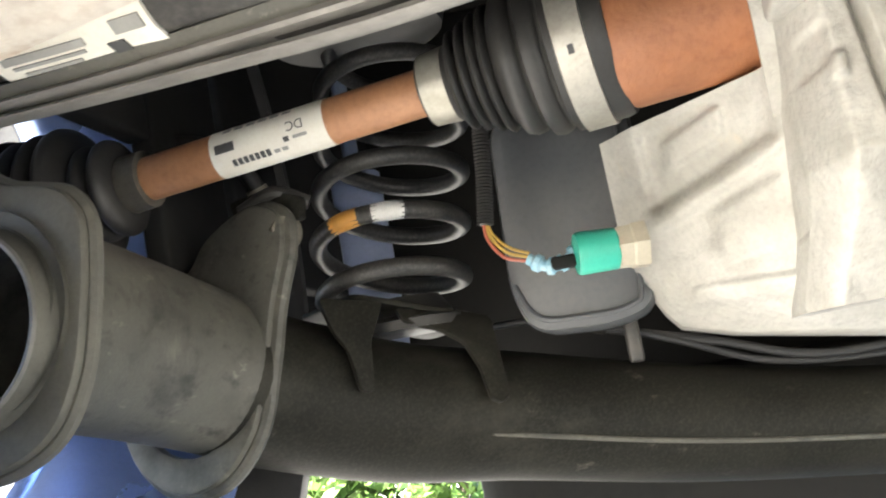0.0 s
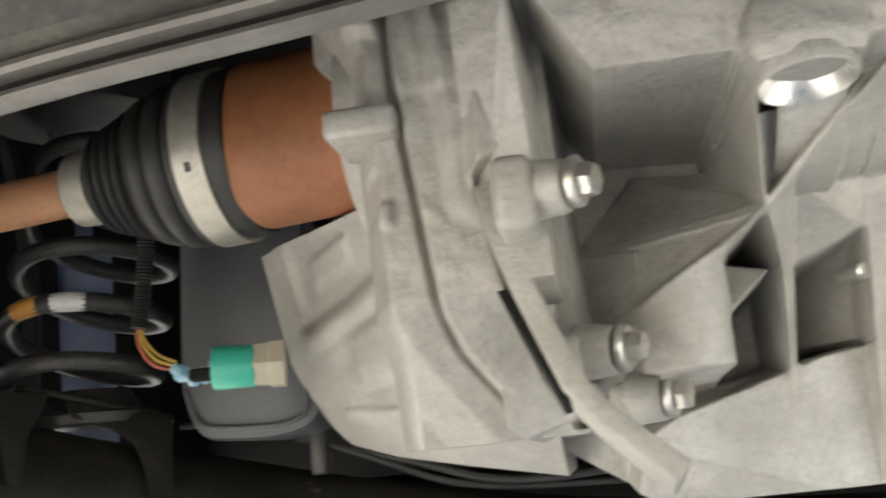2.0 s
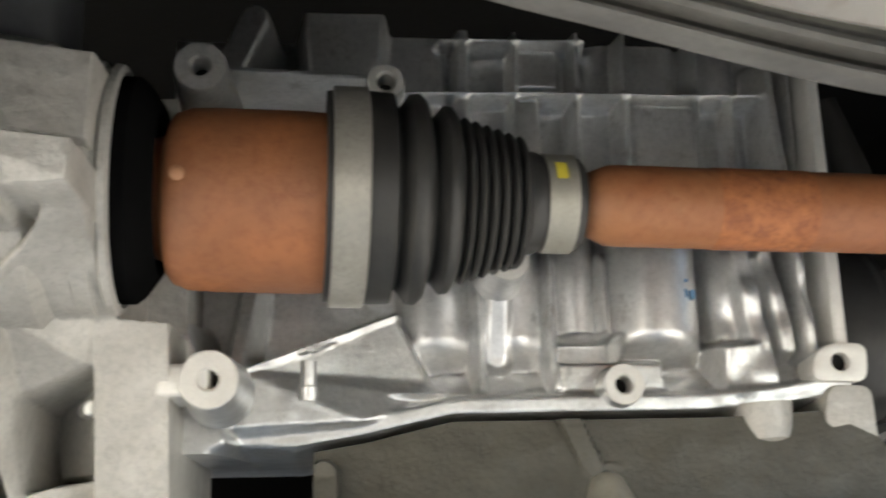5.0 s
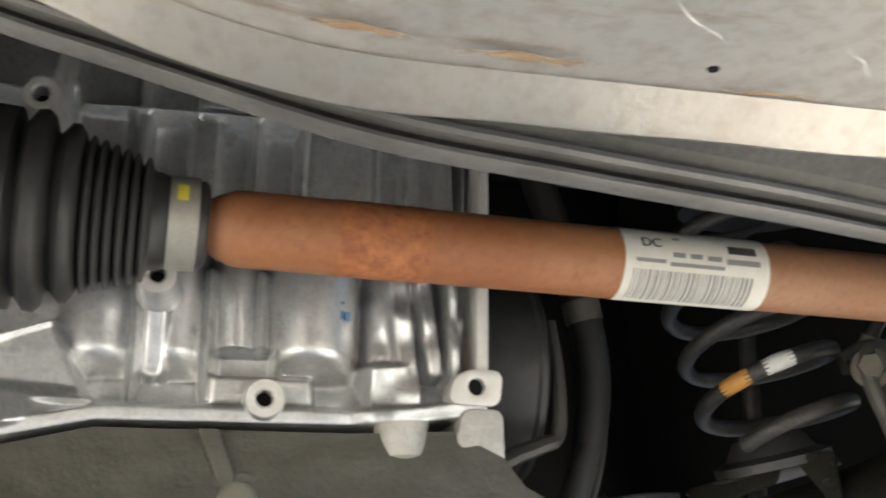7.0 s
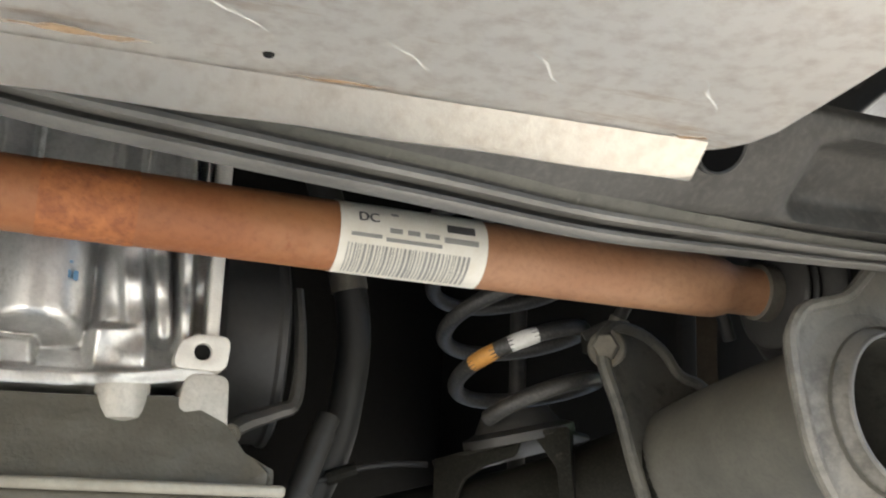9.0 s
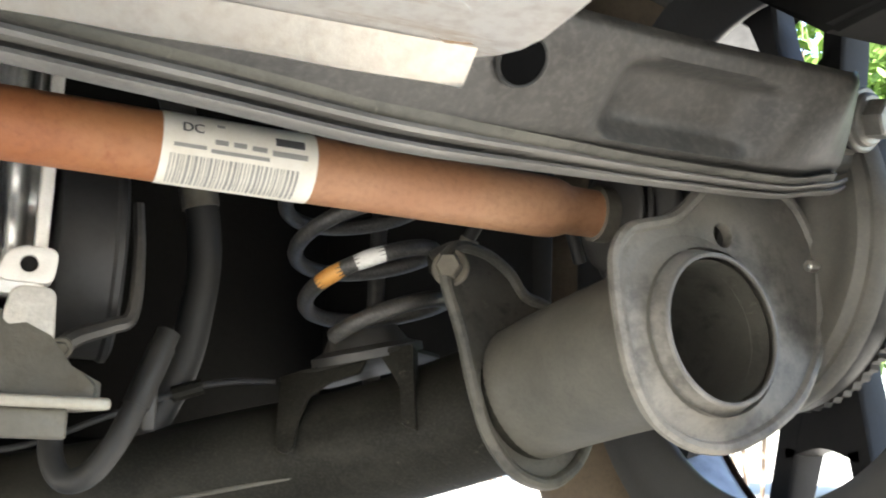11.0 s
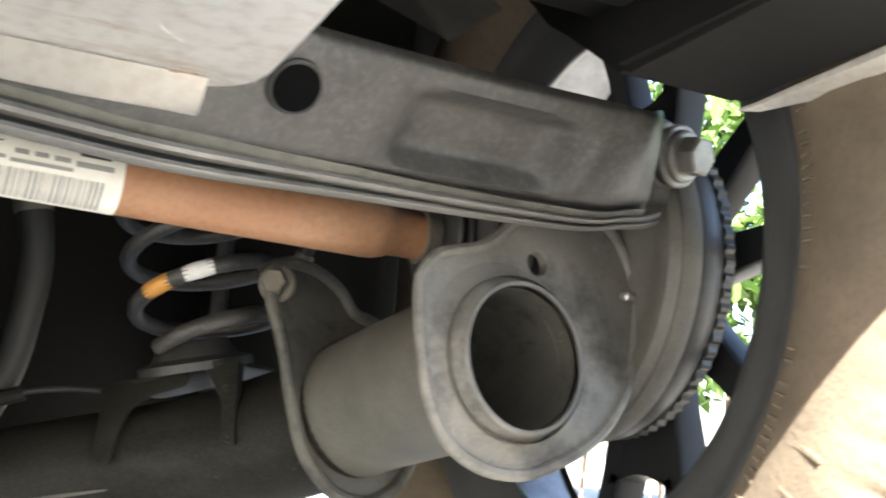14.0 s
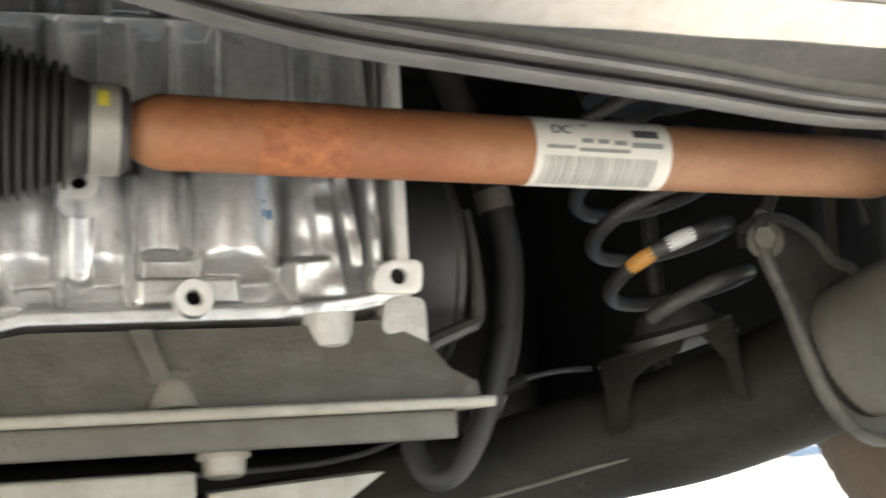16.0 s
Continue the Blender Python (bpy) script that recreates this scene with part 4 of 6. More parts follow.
def brake(s):
    base = thing("drum_brake", (0.65 * s, HUB[0], HUB[1]), "grey dusty drum brake with its backing plate", "drum brake", "rear brakes")
    ax = (s, 0, 0)
    part("backing_plate", lathe((0.634 * s, HUB[0], HUB[1]), ax, [(0.0, 0.03), (0.0, 0.056), (0.004, 0.062), (0.004, 0.078), (0.001, 0.083), (0.001, 0.092), (0.006, 0.0955), (0.006, 0.0985), (0.010, 0.1005), (0.016, 0.1005)], 72), M_DRUM, base)
    part("drum", lathe((0.6500 * s, HUB[0], HUB[1]), ax, [(0.0, 0.0985), (0.003, 0.0995), (0.012, 0.0980), (0.013, 0.0950), (0.017, 0.0950), (0.018, DRUM), (0.027, DRUM), (0.031, 0.088), (0.034, 0.05)], 72), M_STEEL, base)
    # one notched ring round the drum's rim
    bm = bmesh.new()
    rows = []
    for k in range(288):
        a, r = 2 * math.pi * k / 288, DRUM + (0.0024 if k % 4 < 2 else 0.0006)
        rows.append([bm.verts.new((x * s, HUB[0] + q * math.cos(a), HUB[1] + q * math.sin(a))) for x, q in ((0.6695, DRUM - 0.003), (0.6695, r), (0.6755, r), (0.6755, DRUM - 0.003))])
    for k in range(288):
        p, q = rows[k], rows[(k + 1) % 288]
        for m in range(4):
            bm.faces.new((p[m], p[(m + 1) % 4], q[(m + 1) % 4], q[m]))
    part("toothed_ring", bm, M_STEEL, base, "notched ring round the drum", smooth=0)
    # black block painted in for the shade of a slot
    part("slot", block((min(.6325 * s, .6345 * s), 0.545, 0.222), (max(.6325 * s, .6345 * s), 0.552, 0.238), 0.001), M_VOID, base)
    for dy, dz in ((-0.006, 0.004), (0.012, -0.006), (0.018, -0.010)):
        part("stud", lathe((0.636 * s, 0.535 + dy, 0.265 + dz), (-s, -0.2, 0), [(0, 0.0032), (0.006, 0.0030), (0.0072, 0.0018)], 10), M_BOLT, base)
    part("hub", lathe((0.67 * s, HUB[0], HUB[1]), ax, [(0, 0.05), (0.03, 0.05), (0.034, 0.04)], 32), M_DRUM, base)
    part("adjuster_plug", lathe((0.640 * s, 0.539, 0.262), (-s, -0.2, 0), [(0, 0.009), (0.003, 0.009), (0.004, 0.004), (0.009, 0.0035)], 16), M_DIRTYBOLT, base)
    bolt(base, (0.638 * s, 0.535, 0.245), (-s, 0, 0), 0.004, M_DIRTYBOLT)
    part("wheel_cylinder_boss", block((min(.622 * s, .64 * s), 0.50, 0.315), (max(.622 * s, .64 * s), 0.555, 0.335), 0.005), M_DRUM, base)


brake(1)
brake(-1)
SPOKES = (1, 36, 73, 97, 138, 173, 217.5, 256, 285, 324)      # degrees round the hub


def wheel(s):
    base = thing("wheel", (0.70 * s, HUB[0], HUB[1] - 0.288), "dark alloy wheel with a dusty brown tyre" if s > 0 else "alloy wheel with the sky's blue sheen in its colour and a black rubber tyre", "wheel", "rear wheels")
    c = Vector((0, *HUB))
    ax = (s, 0, 0)
    shape = [(0.656, 0.1530), (0.640, 0.1485), (0.635, 0.1495), (0.605, 0.1630), (0.575, 0.1740), (0.560, 0.1790), (0.555, 0.1815), (0.552, 0.1850), (0.546, 0.1880), (0.545, 0.1910), (0.548, 0.1930), (0.560, 0.1925), (0.656, 0.1570)] if s < 0 else [(0.656, 0.1530), (0.651, 0.1495), (0.6475, 0.1487), (0.6453, 0.1500), (0.6415, 0.1600), (0.6385, 0.1720), (0.6365, 0.1795), (0.6345, 0.1815), (0.6330, 0.1850), (0.6315, 0.1885), (0.6315, 0.1905), (0.634, 0.1925), (0.640, 0.1915), (0.656, 0.1570)]
    rim = part("rim", lathe(c, ax, shape, 120, False), M_RIM if s > 0 else M_SKYRIM, base, "grey rim edge" if s > 0 else "rim with the sky's blue sheen in its colour", smooth=50)
    part("barrel", lathe(c, ax, [(0.656, 0.1530), (0.664, 0.1640), (0.670, 0.1840), (0.676, 0.1880), (0.715, 0.1885), (0.724, 0.190), (0.730, 0.193), (0.727, 0.1945), (0.715, 0.1920), (0.672, 0.1905), (0.656, 0.1570)], 120, False), M_BARREL, rim, smooth=50)
    part("centre", lathe(c, ax, [(0.685, 0.046), (0.689, 0.052), (0.712, 0.052), (0.718, 0.03)], 40), M_RIM, rim)
    for turn in SPOKES:
        a = math.radians(turn)
        out, side = Vector((0, math.cos(a), math.sin(a))), Vector((0, -math.sin(a), math.cos(a)))
        bm = bmesh.new()
        rows = []
        for r, w, x, d in ((0.044, 0.016, 0.688, 0.020), (0.08, 0.0105, 0.689, 0.022), (0.12, 0.0080, 0.690, 0.024), (0.155, 0.0080, 0.690, 0.022), (0.178, 0.012, 0.690, 0.020), (0.190, 0.020, 0.690, 0.020)):
            p = c + out * r
            rows.append([bm.verts.new(Vector((xx * s, 0, 0)) + Vector((0, *(p + side * q)[1:]))) for xx, q in ((x, -w), (x + 0.003, -w * 1.15), (x + d, -w * 0.8), (x + d, w * 0.8), (x + 0.003, w * 1.15), (x, w))])
        for p, q in zip(rows, rows[1:]):
            for j in range(6):
                bm.faces.new((p[j], p[(j + 1) % 6], q[(j + 1) % 6], q[j]))
        bm.faces.new(rows[0])
        bm.faces.new(rows[-1])
        part("spoke", bm, M_SPOKE, rim)
    # webs that join the paired spokes near the hub
    for a0, a1 in ((73, 97), (256, 285)):
        bm = bmesh.new()
        arc = [math.radians(a0 + (a1 - a0) * k / 8) for k in range(9)]
        out = [(HUB[0] + (0.128 - 0.012 * math.sin(math.pi * k / 8)) * math.cos(a), HUB[1] + (0.128 - 0.012 * math.sin(math.pi * k / 8)) * math.sin(a)) for k, a in enumerate(arc)]
        core = [(HUB[0] + 0.045 * math.cos(a), HUB[1] + 0.045 * math.sin(a)) for a in arc]
        lo, hi = ([[bm.verts.new((x * s, y, z)) for y, z in ring] for ring in (core, out)] for x in (0.690, 0.709))
        for q in (lo, hi):
            for k in range(8):
                bm.faces.new((q[0][k], q[0][k + 1], q[1][k + 1], q[1][k]))
        for k in range(8):
            bm.faces.new((lo[1][k], lo[1][k + 1], hi[1][k + 1], hi[1][k]))
        part("spoke_web", bm, M_SPOKE, rim)
    # tyre: sidewalls, shoulder blocks and tread grooves
    n = 688
    prof = [(0.634, 0.2045), (0.628, 0.2065), (0.6205, 0.2140), (0.6140, 0.226), (0.6115, 0.240), (0.6125, 0.254), (0.6165, 0.268), (0.6215, 0.2775), (0.6275, 0.2850), (0.635, 0.2915), (0.646, 0.2955), (0.662, 0.2975), (0.664, 0.2905), (0.669, 0.2905), (0.671, 0.2985), (0.692, 0.3), (0.694, 0.2925), (0.699, 0.2925), (0.701, 0.3), (0.722, 0.3), (0.724, 0.2925), (0.730, 0.2925), (0.732, 0.2985), (0.75, 0.2965), (0.765, 0.291), (0.78, 0.278), (0.788, 0.255), (0.788, 0.235), (0.78, 0.212), (0.772, 0.2045)]
    bm = bmesh.new()
    rows = []
    for k in range(n):
        a = 2 * math.pi * k / n
        row = []
        for i, (x, r) in enumerate(prof):
            x = (x if s > 0 else 0.66 - (0.66 - x) * 2.75) if x < 0.66 else 0.66 + (x - 0.66) * 0.66
            ph = k % 8
            cut = 0.0
            if 5 < i < 12 and ph < 3:
                cut = (0.0010, 0.0035, 0.0065, 0.0065, 0.0065, 0.0065)[i - 6] * (1.0 if ph == 1 else 0.75)
            elif 7 < i < 12 and ph == 5:
                cut = 0.0012
            elif 12 <= i <= 22 and r > 0.294 and (k + i * 2) % 8 < 2:
                cut = 0.004
            rr = 0.19 + (r - 0.2045) * 1.13 - cut
            row.append(bm.verts.new((x * s, HUB[0] + rr * math.cos(a), HUB[1] + rr * math.sin(a))))
        rows.append(row)
    for k in range(n):
        a, b = rows[k], rows[(k + 1) % n]
        for i in range(len(prof) - 1):
            bm.faces.new((a[i], a[i + 1], b[i + 1], b[i]))
    tyre = part("tyre", bm, M_TYRE if s > 0 else M_RUBBER, base, "dusty brown-black tyre", smooth=30)
    if s < 0:
        return
    # raised moulded marks on the sidewall, in two arcs
    bm = bmesh.new()
    for r, x, a0, a1, m, h in ((0.210, 0.6150, 150, 188, 26, 0.0026), (0.210, 0.6150, 196, 226, 22, 0.0026), (0.2367, 0.6121, 205, 240, 7, 0.0075)):
        for j in range(m):
            if (j * 7) % 11 == 3:
                continue
            a = math.radians(a0 + (a1 - a0) * j / m)
            q = Matrix.Translation((x * s, HUB[0] + r * math.cos(a), HUB[1] + r * math.sin(a))) @ Matrix.Rotation(a, 4, "X") @ Matrix.Diagonal((0.0016, h * 2, 0.0011 if m > 12 else 0.0020, 1))
            bmesh.ops.create_cube(bm, size=1, matrix=q)
    part("sidewall_lettering", bm, M_TYRE, tyre, tags=("", "", "", "stuff"))


wheel(1)
wheel(-1)

# ---- the drive shafts ----
def on_tube(parent, a, u, r, s0, s1, ang0, ang1, mat, name, label="", lift=0.0003, n=14):
    """A thin sheet that hugs a shaft: from s0 to s1 along it, ang0 to ang1 degrees round it."""
    uu, fa, fb = frame_of(u)
    bm = bmesh.new()
    rows = []
    for k in range(n + 1):
        g = math.radians(ang0 + (ang1 - ang0) * k / n)
        d = fa * math.cos(g) + fb * math.sin(g)
        rows.append([bm.verts.new(Vector(a) + uu * s + d * (r + lift)) for s in (s0, s1)])
    for p, q in zip(rows, rows[1:]):
        bm.faces.new((p[0], p[1], q[1], q[0]))
    return part(name, bm, mat, parent, label)


def words(parent, text, a, u, r, s_mid, ang_mid, height, mat, flip=1, lift=0.0006):
    """Letters laid round a shaft."""
    cu = bpy.data.curves.new("lettering", "FONT")
    cu.body, cu.size, cu.align_x, cu.align_y = text, height / 0.7, "CENTER", "CENTER"
    tmp = new("lettering", cu)
    bpy.context.view_layer.update()
    me = bpy.data.meshes.new_from_object(tmp.evaluated_get(bpy.context.evaluated_depsgraph_get()))
    bpy.data.objects.remove(tmp)
    uu, fa, fb = frame_of(u)
    bm = bmesh.new()
    bm.from_mesh(me)
    for v in bm.verts:
        g = math.radians(ang_mid) + flip * v.co.y / r
        d = fa * math.cos(g) + fb * math.sin(g)
        v.co = Vector(a) + uu * (s_mid + flip * v.co.x) + d * (r + lift)
    bpy.data.meshes.remove(me)
    return part("lettering", bm, mat, parent)


def boot_profile(rows):
    """Bellows: rows of (distance, crest radius, valley radius, folds, length)."""
    out = []
    for s, crest, valley, folds, length in rows:
        for k in range(folds):
            p = length / folds
            for f, w in ((0.0, 0.0), (0.18, 0.55), (0.36, 0.95), (0.5, 1.0), (0.64, 0.95), (0.82, 0.55)):
                out.append((s + (k + f) * p, valley + (crest - valley) * w))
    return out


def drive_shaft_tubular():
    """The thick rusty tube on the engine's side."""
    a = Vector((0.0, 0.553, 0.2995))
    u = (Vector((0.5, 0.573, 0.2935)) - a).normalized()
    base = thing("drive_shaft", a, "thick rusty tubular drive shaft with a paper label and rubber boots", "drive shaft", "drive shafts")
    can = part("joint_housing", lathe(a + Vector((0, 0, -0.0026)), u, [(-0.056, 0.0200), (-0.0465, 0.0240), (-0.0450, 0.0290), (-0.0425, 0.0322), (-0.0370, 0.0342), (-0.028, 0.0346), (0.004, 0.0348), (0.010, 0.0345), (0.017, 0.0340)], 64), M_RUST, base, "orange-brown rusted joint housing")
    # black band paints the dark gap between carrier and housing
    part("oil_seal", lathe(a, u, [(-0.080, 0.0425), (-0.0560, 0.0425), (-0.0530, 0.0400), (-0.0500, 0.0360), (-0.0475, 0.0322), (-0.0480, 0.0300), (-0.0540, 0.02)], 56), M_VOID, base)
    part("seal_carrier", lathe(a - u * 0.0085, u, [(-0.10, 0.056), (-0.078, 0.0535), (-0.074, 0.0490), (-0.0700, 0.0485), (-0.0690, 0.0455), (-0.0672, 0.0450), (-0.0655, 0.0480), (-0.0600, 0.0475), (-0.0590, 0.0450), (-0.0570, 0.0448), (-0.0555, 0.0470), (-0.0530, 0.0465), (-0.0520, 0.0440), (-0.0560, 0.0420), (-0.080, 0.0416)], 64, False), M_CAST, base, "pale cast seal carrier")
    part("weld_spot", lathe(a + u * -0.038 + Vector((0, -0.0353, -0.004)), (0.2, -1, -0.1), [(0, 0.0028), (0.0006, 0.0022), (0.0009, 0.001)], 12), M_RUSTL, can)
    part("wide_clamp", lathe(a, u, [(0.0145, 0.0395), (0.0150, 0.0424), (0.0275, 0.0424), (0.0285, 0.0395)], 72), M_BAND, base, "dull steel clamp band")
    prof = [(0.0125, 0.036), (0.0128, 0.0405), (0.030, 0.0410), (0.0375, 0.0405), (0.0385, 0.0360), (0.0400, 0.0350), (0.0418, 0.0372), (0.0440, 0.0405), (0.0475, 0.0408), (0.0500, 0.0385), (0.0515, 0.033), (0.0528, 0.0315), (0.0548, 0.0335), (0.0572, 0.0365), (0.0600, 0.0362), (0.0622, 0.033), (0.0632, 0.0295)]
    for k in range(6):
        q = 0.0635 + k * 0.0044
        top = 0.0325 - k * 0.0013
        prof += [(q, top - 0.0040), (q + 0.0011, top - 0.0008), (q + 0.0020, top), (q + 0.0030, top - 0.0008), (q + 0.0040, top - 0.0042)]
    prof += [(0.0905, 0.0205), (0.094, 0.0200), (0.0965, 0.0188), (0.111, 0.0182), (0.1125, 0.0165), (0.113, 0.014)]
    part("bellows_boot", lathe(a, u, prof, 64), M_RUBBER, base, "black ribbed rubber boot", smooth=50)
    cl = part("small_clamp", lathe(a, u, [(0.0965, 0.0175), (0.0968, 0.0196), (0.1085, 0.0196), (0.1088, 0.0175)], 48), M_GALV, base, "dull clamp band")
    on_tube(cl, a, u, 0.0197, 0.0995, 0.1040, *YEL, M_YELLOWP, "paint_mark", "yellow paint mark")
    part("shaft", lathe(a, u, [(0.108, 0.0118), (0.1145, 0.0118), (0.1155, 0.0128), (0.1235, 0.0160), (0.128, 0.0163), (0.330, 0.0163)], 56), M_RUSTP, base, "rust-brown tubular shaft", smooth=50)
    part("shaft_end", lathe(a, u, [(0.330, 0.0163), (0.494, 0.0163), (0.5005, 0.0159), (0.5060, 0.0144), (0.5090, 0.0130), (0.528, 0.0128), (0.534, 0.0126), (0.60, 0.0120)], 56), M_RUSTQ, base, "paler dusty end of the shaft", smooth=50)
    on_tube(base, a, u, 0.0163, PATCH[0], PATCH[1], -178, 178, M_PITTED, "pitted_patch", "flaking darker rust patch", n=40)
    lab = on_tube(base, a, u, 0.0163, 0.2935, 0.3650, *LAB, M_PAPER, "paper_label", "white paper label with bars and letters", n=30)
    words(lab, "DC", a, u, 0.0163, 0.3065, 24, 0.0048, M_INK)
    words(lab, "DC", a, u, 0.0163, 0.3068, 24, 0.0048, M_INK, lift=0.0008)
    # logo as a plain lozenge, small print and the bar code
    for s0, s1, g0, g1, m in ((0.3445, 0.3585, 16, 31, M_INK), (0.3165, 0.3225, 2, 10, M_GREYINK), (0.3250, 0.3310, 2, 10, M_GREYINK), (0.3335, 0.3405, 1, 9, M_GREYINK), (0.3430, 0.3600, -2, 7, M_GREYINK), (0.2985, 0.3130, -9, -3, M_GREYINK), (0.3150, 0.3420, -12, -6, M_GREYINK), (0.3175, 0.3210, 33, 39, M_GREYINK)):
        on_tube(lab, a, u, 0.0163, s0, s1, g0, g1, m, "printed_bar", lift=0.0006, n=6)
    rng = random.Random(4)
    q = 0.2975
    while q < 0.3555:
        w = rng.choice((0.0005, 0.0008, 0.0012))
        on_tube(lab, a, u, 0.0163, q, q + w, -78, -20, M_GREYINK, "printed_bar", lift=0.0006, n=8)
        q += w + rng.choice((0.0007, 0.0011))
    part("outer_clamp", lathe(a, u, [(0.526, 0.0125), (0.5265, 0.0150), (0.5345, 0.0150), (0.535, 0.0125)], 40), M_DIRTYBOLT, base)
    part("outer_boot", lathe(a, u, boot_profile([(0.535, 0.030, 0.024, 2, 0.012), (0.547, 0.041, 0.033, 3, 0.036)]) + [(0.585, 0.042), (0.605, 0.042), (0.61, 0.03)], 48), M_RUBBER, base, smooth=50)
    part("outer_joint", lathe(a, u, [(0.60, 0.034), (0.625, 0.034), (0.63, 0.03), (0.645, 0.02)], 40), M_STEEL, base)


PATCH = (0.166, 0.206)
YEL = (12, 36)
LAB = (-150, 150)
drive_shaft_tubular()


def drive_shaft_solid():
    """The thin shaft on the gearbox's side."""
    a = Vector((-0.236, 0.5775, 0.3050))
    u = (Vector((-0.533, 0.615, 0.2935)) - a).normalized()
    base = thing("drive_shaft", a, "slim rusty drive shaft with a large rubber boot", "drive shaft", "drive shafts")
    # three-lobed joint housing
    bm = bmesh.new()
    uu, fa, fb = frame_of(u)
    rows = []
    for s, k in ((-0.035, 0.86), (-0.03, 0.95), (-0.02, 1.0), (0.03, 1.0), (0.046, 1.0), (0.062, 1.0), (0.066, 0.97), (0.070, 0.92)):
        row = []
        for j in range(72):
            g = 2 * math.pi * j / 72
            r = (0.0345 + 0.0014 * math.cos(3 * g + 0.6) * (1 if 0.0 < s < 0.068 else 0.4)) * k
            row.append(bm.verts.new(a + uu * s + (fa * math.cos(g) + fb * math.sin(g)) * r))
        rows.append(row)
    for p, q in zip(rows, rows[1:]):
        for j in range(72):
            bm.faces.new((p[j], p[(j + 1) % 72], q[(j + 1) % 72], q[j]))
    bm.faces.new(rows[0])
    bm.faces.new(rows[-1])
    part("joint_housing", bm, M_RUST, base, "orange-brown rusted joint housing", smooth=50)
    prof = [(0.064, 0.031), (0.0645, 0.0345), (0.068, 0.0355), (0.0890, 0.0355), (0.0900, 0.0330), (0.0912, 0.0325), (0.0925, 0.0340), (0.0955, 0.0352), (0.0990, 0.0345), (0.1005, 0.0310), (0.1017, 0.0298), (0.1035, 0.0315), (0.1070, 0.0322), (0.1105, 0.0308), (0.1125, 0.0270), (0.1133, 0.0258)]
    for k in range(4):
        q = 0.1137 + k * 0.0054
        top = 0.0282 - k * 0.0020
        prof += [(q, top - 0.0040), (q + 0.0014, top - 0.0008), (q + 0.0026, top), (q + 0.0038, top - 0.0008), (q + 0.0050, top - 0.0046)]
    prof += [(0.1355, 0.0172), (0.141, 0.0160), (0.150, 0.0150), (0.151, 0.012)]
    part("bellows_boot", lathe(a, u, prof, 64), M_RUBBER, base, "black ribbed rubber boot", smooth=50)
    cl = part("wide_clamp", lathe(a, u, [(0.0725, 0.0345), (0.0730, 0.0368), (0.0855, 0.0368), (0.0865, 0.0345)], 72), M_BAND, base, "bright steel clamp band")
    on_tube(cl, a, u, 0.0368, 0.0780, 0.0805, 196, 202, M_INK, "stamped_mark", lift=0.0004, n=3)
    part("small_clamp", lathe(a, u, [(0.1370, 0.0140), (0.1375, 0.0168), (0.1490, 0.0160), (0.1495, 0.0130)], 48), M_GALV, base, "pale clamp band")
    part("shaft", lathe(a, u, [(0.15, 0.0106), (0.30, 0.0106), (0.40, 0.0106)], 48), M_RUSTL, base, "pale rust-brown shaft")
    lab = on_tube(base, a, u, 0.0106, 0.1965, 0.2545, 15, 345, M_PAPER, "paper_label", "white paper label", n=30)
    words(lab, "DC", a, u, 0.0106, 0.2105, LFACE - 4, 0.0042, M_INK, LFLIP)
    on_tube(lab, a, u, 0.0106, 0.2415, 0.2515, LFACE - 10, LFACE + 12, M_INK, "printed_bar", lift=0.0006, n=5)
    for s0, s1, g0, g1, m in ((0.2145, 0.2172, 18, 30, M_INK), (0.2055, 0.2125, 20, 28, M_GREYINK), (0.2165, 0.2195, 40, 50, M_GREYINK), (0.2205, 0.2235, 40, 50, M_GREYINK), *((0.2252 + k * 0.0029, 0.2274 + k * 0.0029, 34, 52, M_INK) for k in range(7)), *((0.2120 + k * 0.0062, 0.2165 + k * 0.0062, -50, -40, M_GREYINK) for k in range(6)), *((0.2170 + k * 0.0080, 0.2215 + k * 0.0080, -64, -56, M_GREYINK) for k in range(4))):
        on_tube(lab, a, u, 0.0106, s0, s1, LFACE + g0, LFACE + g1, m, "printed_bar", lift=0.0006, n=5)
    part("outer_clamp", lathe(a, u, [(0.2935, 0.011), (0.2940, 0.0138), (0.3050, 0.0142), (0.3055, 0.0120)], 40), M_DIRTYBOLT, base, "dull pale clamp")
    part("outer_boot", lathe(a, u, boot_profile([(0.3055, 0.024, 0.018, 2, 0.0215), (0.327, 0.036, 0.027, 3, 0.034)]) + [(0.363, 0.038), (0.39, 0.038), (0.395, 0.03)], 48), M_RUBBER, base, smooth=50)


LFACE, LFLIP = 180.0, 1
drive_shaft_solid()

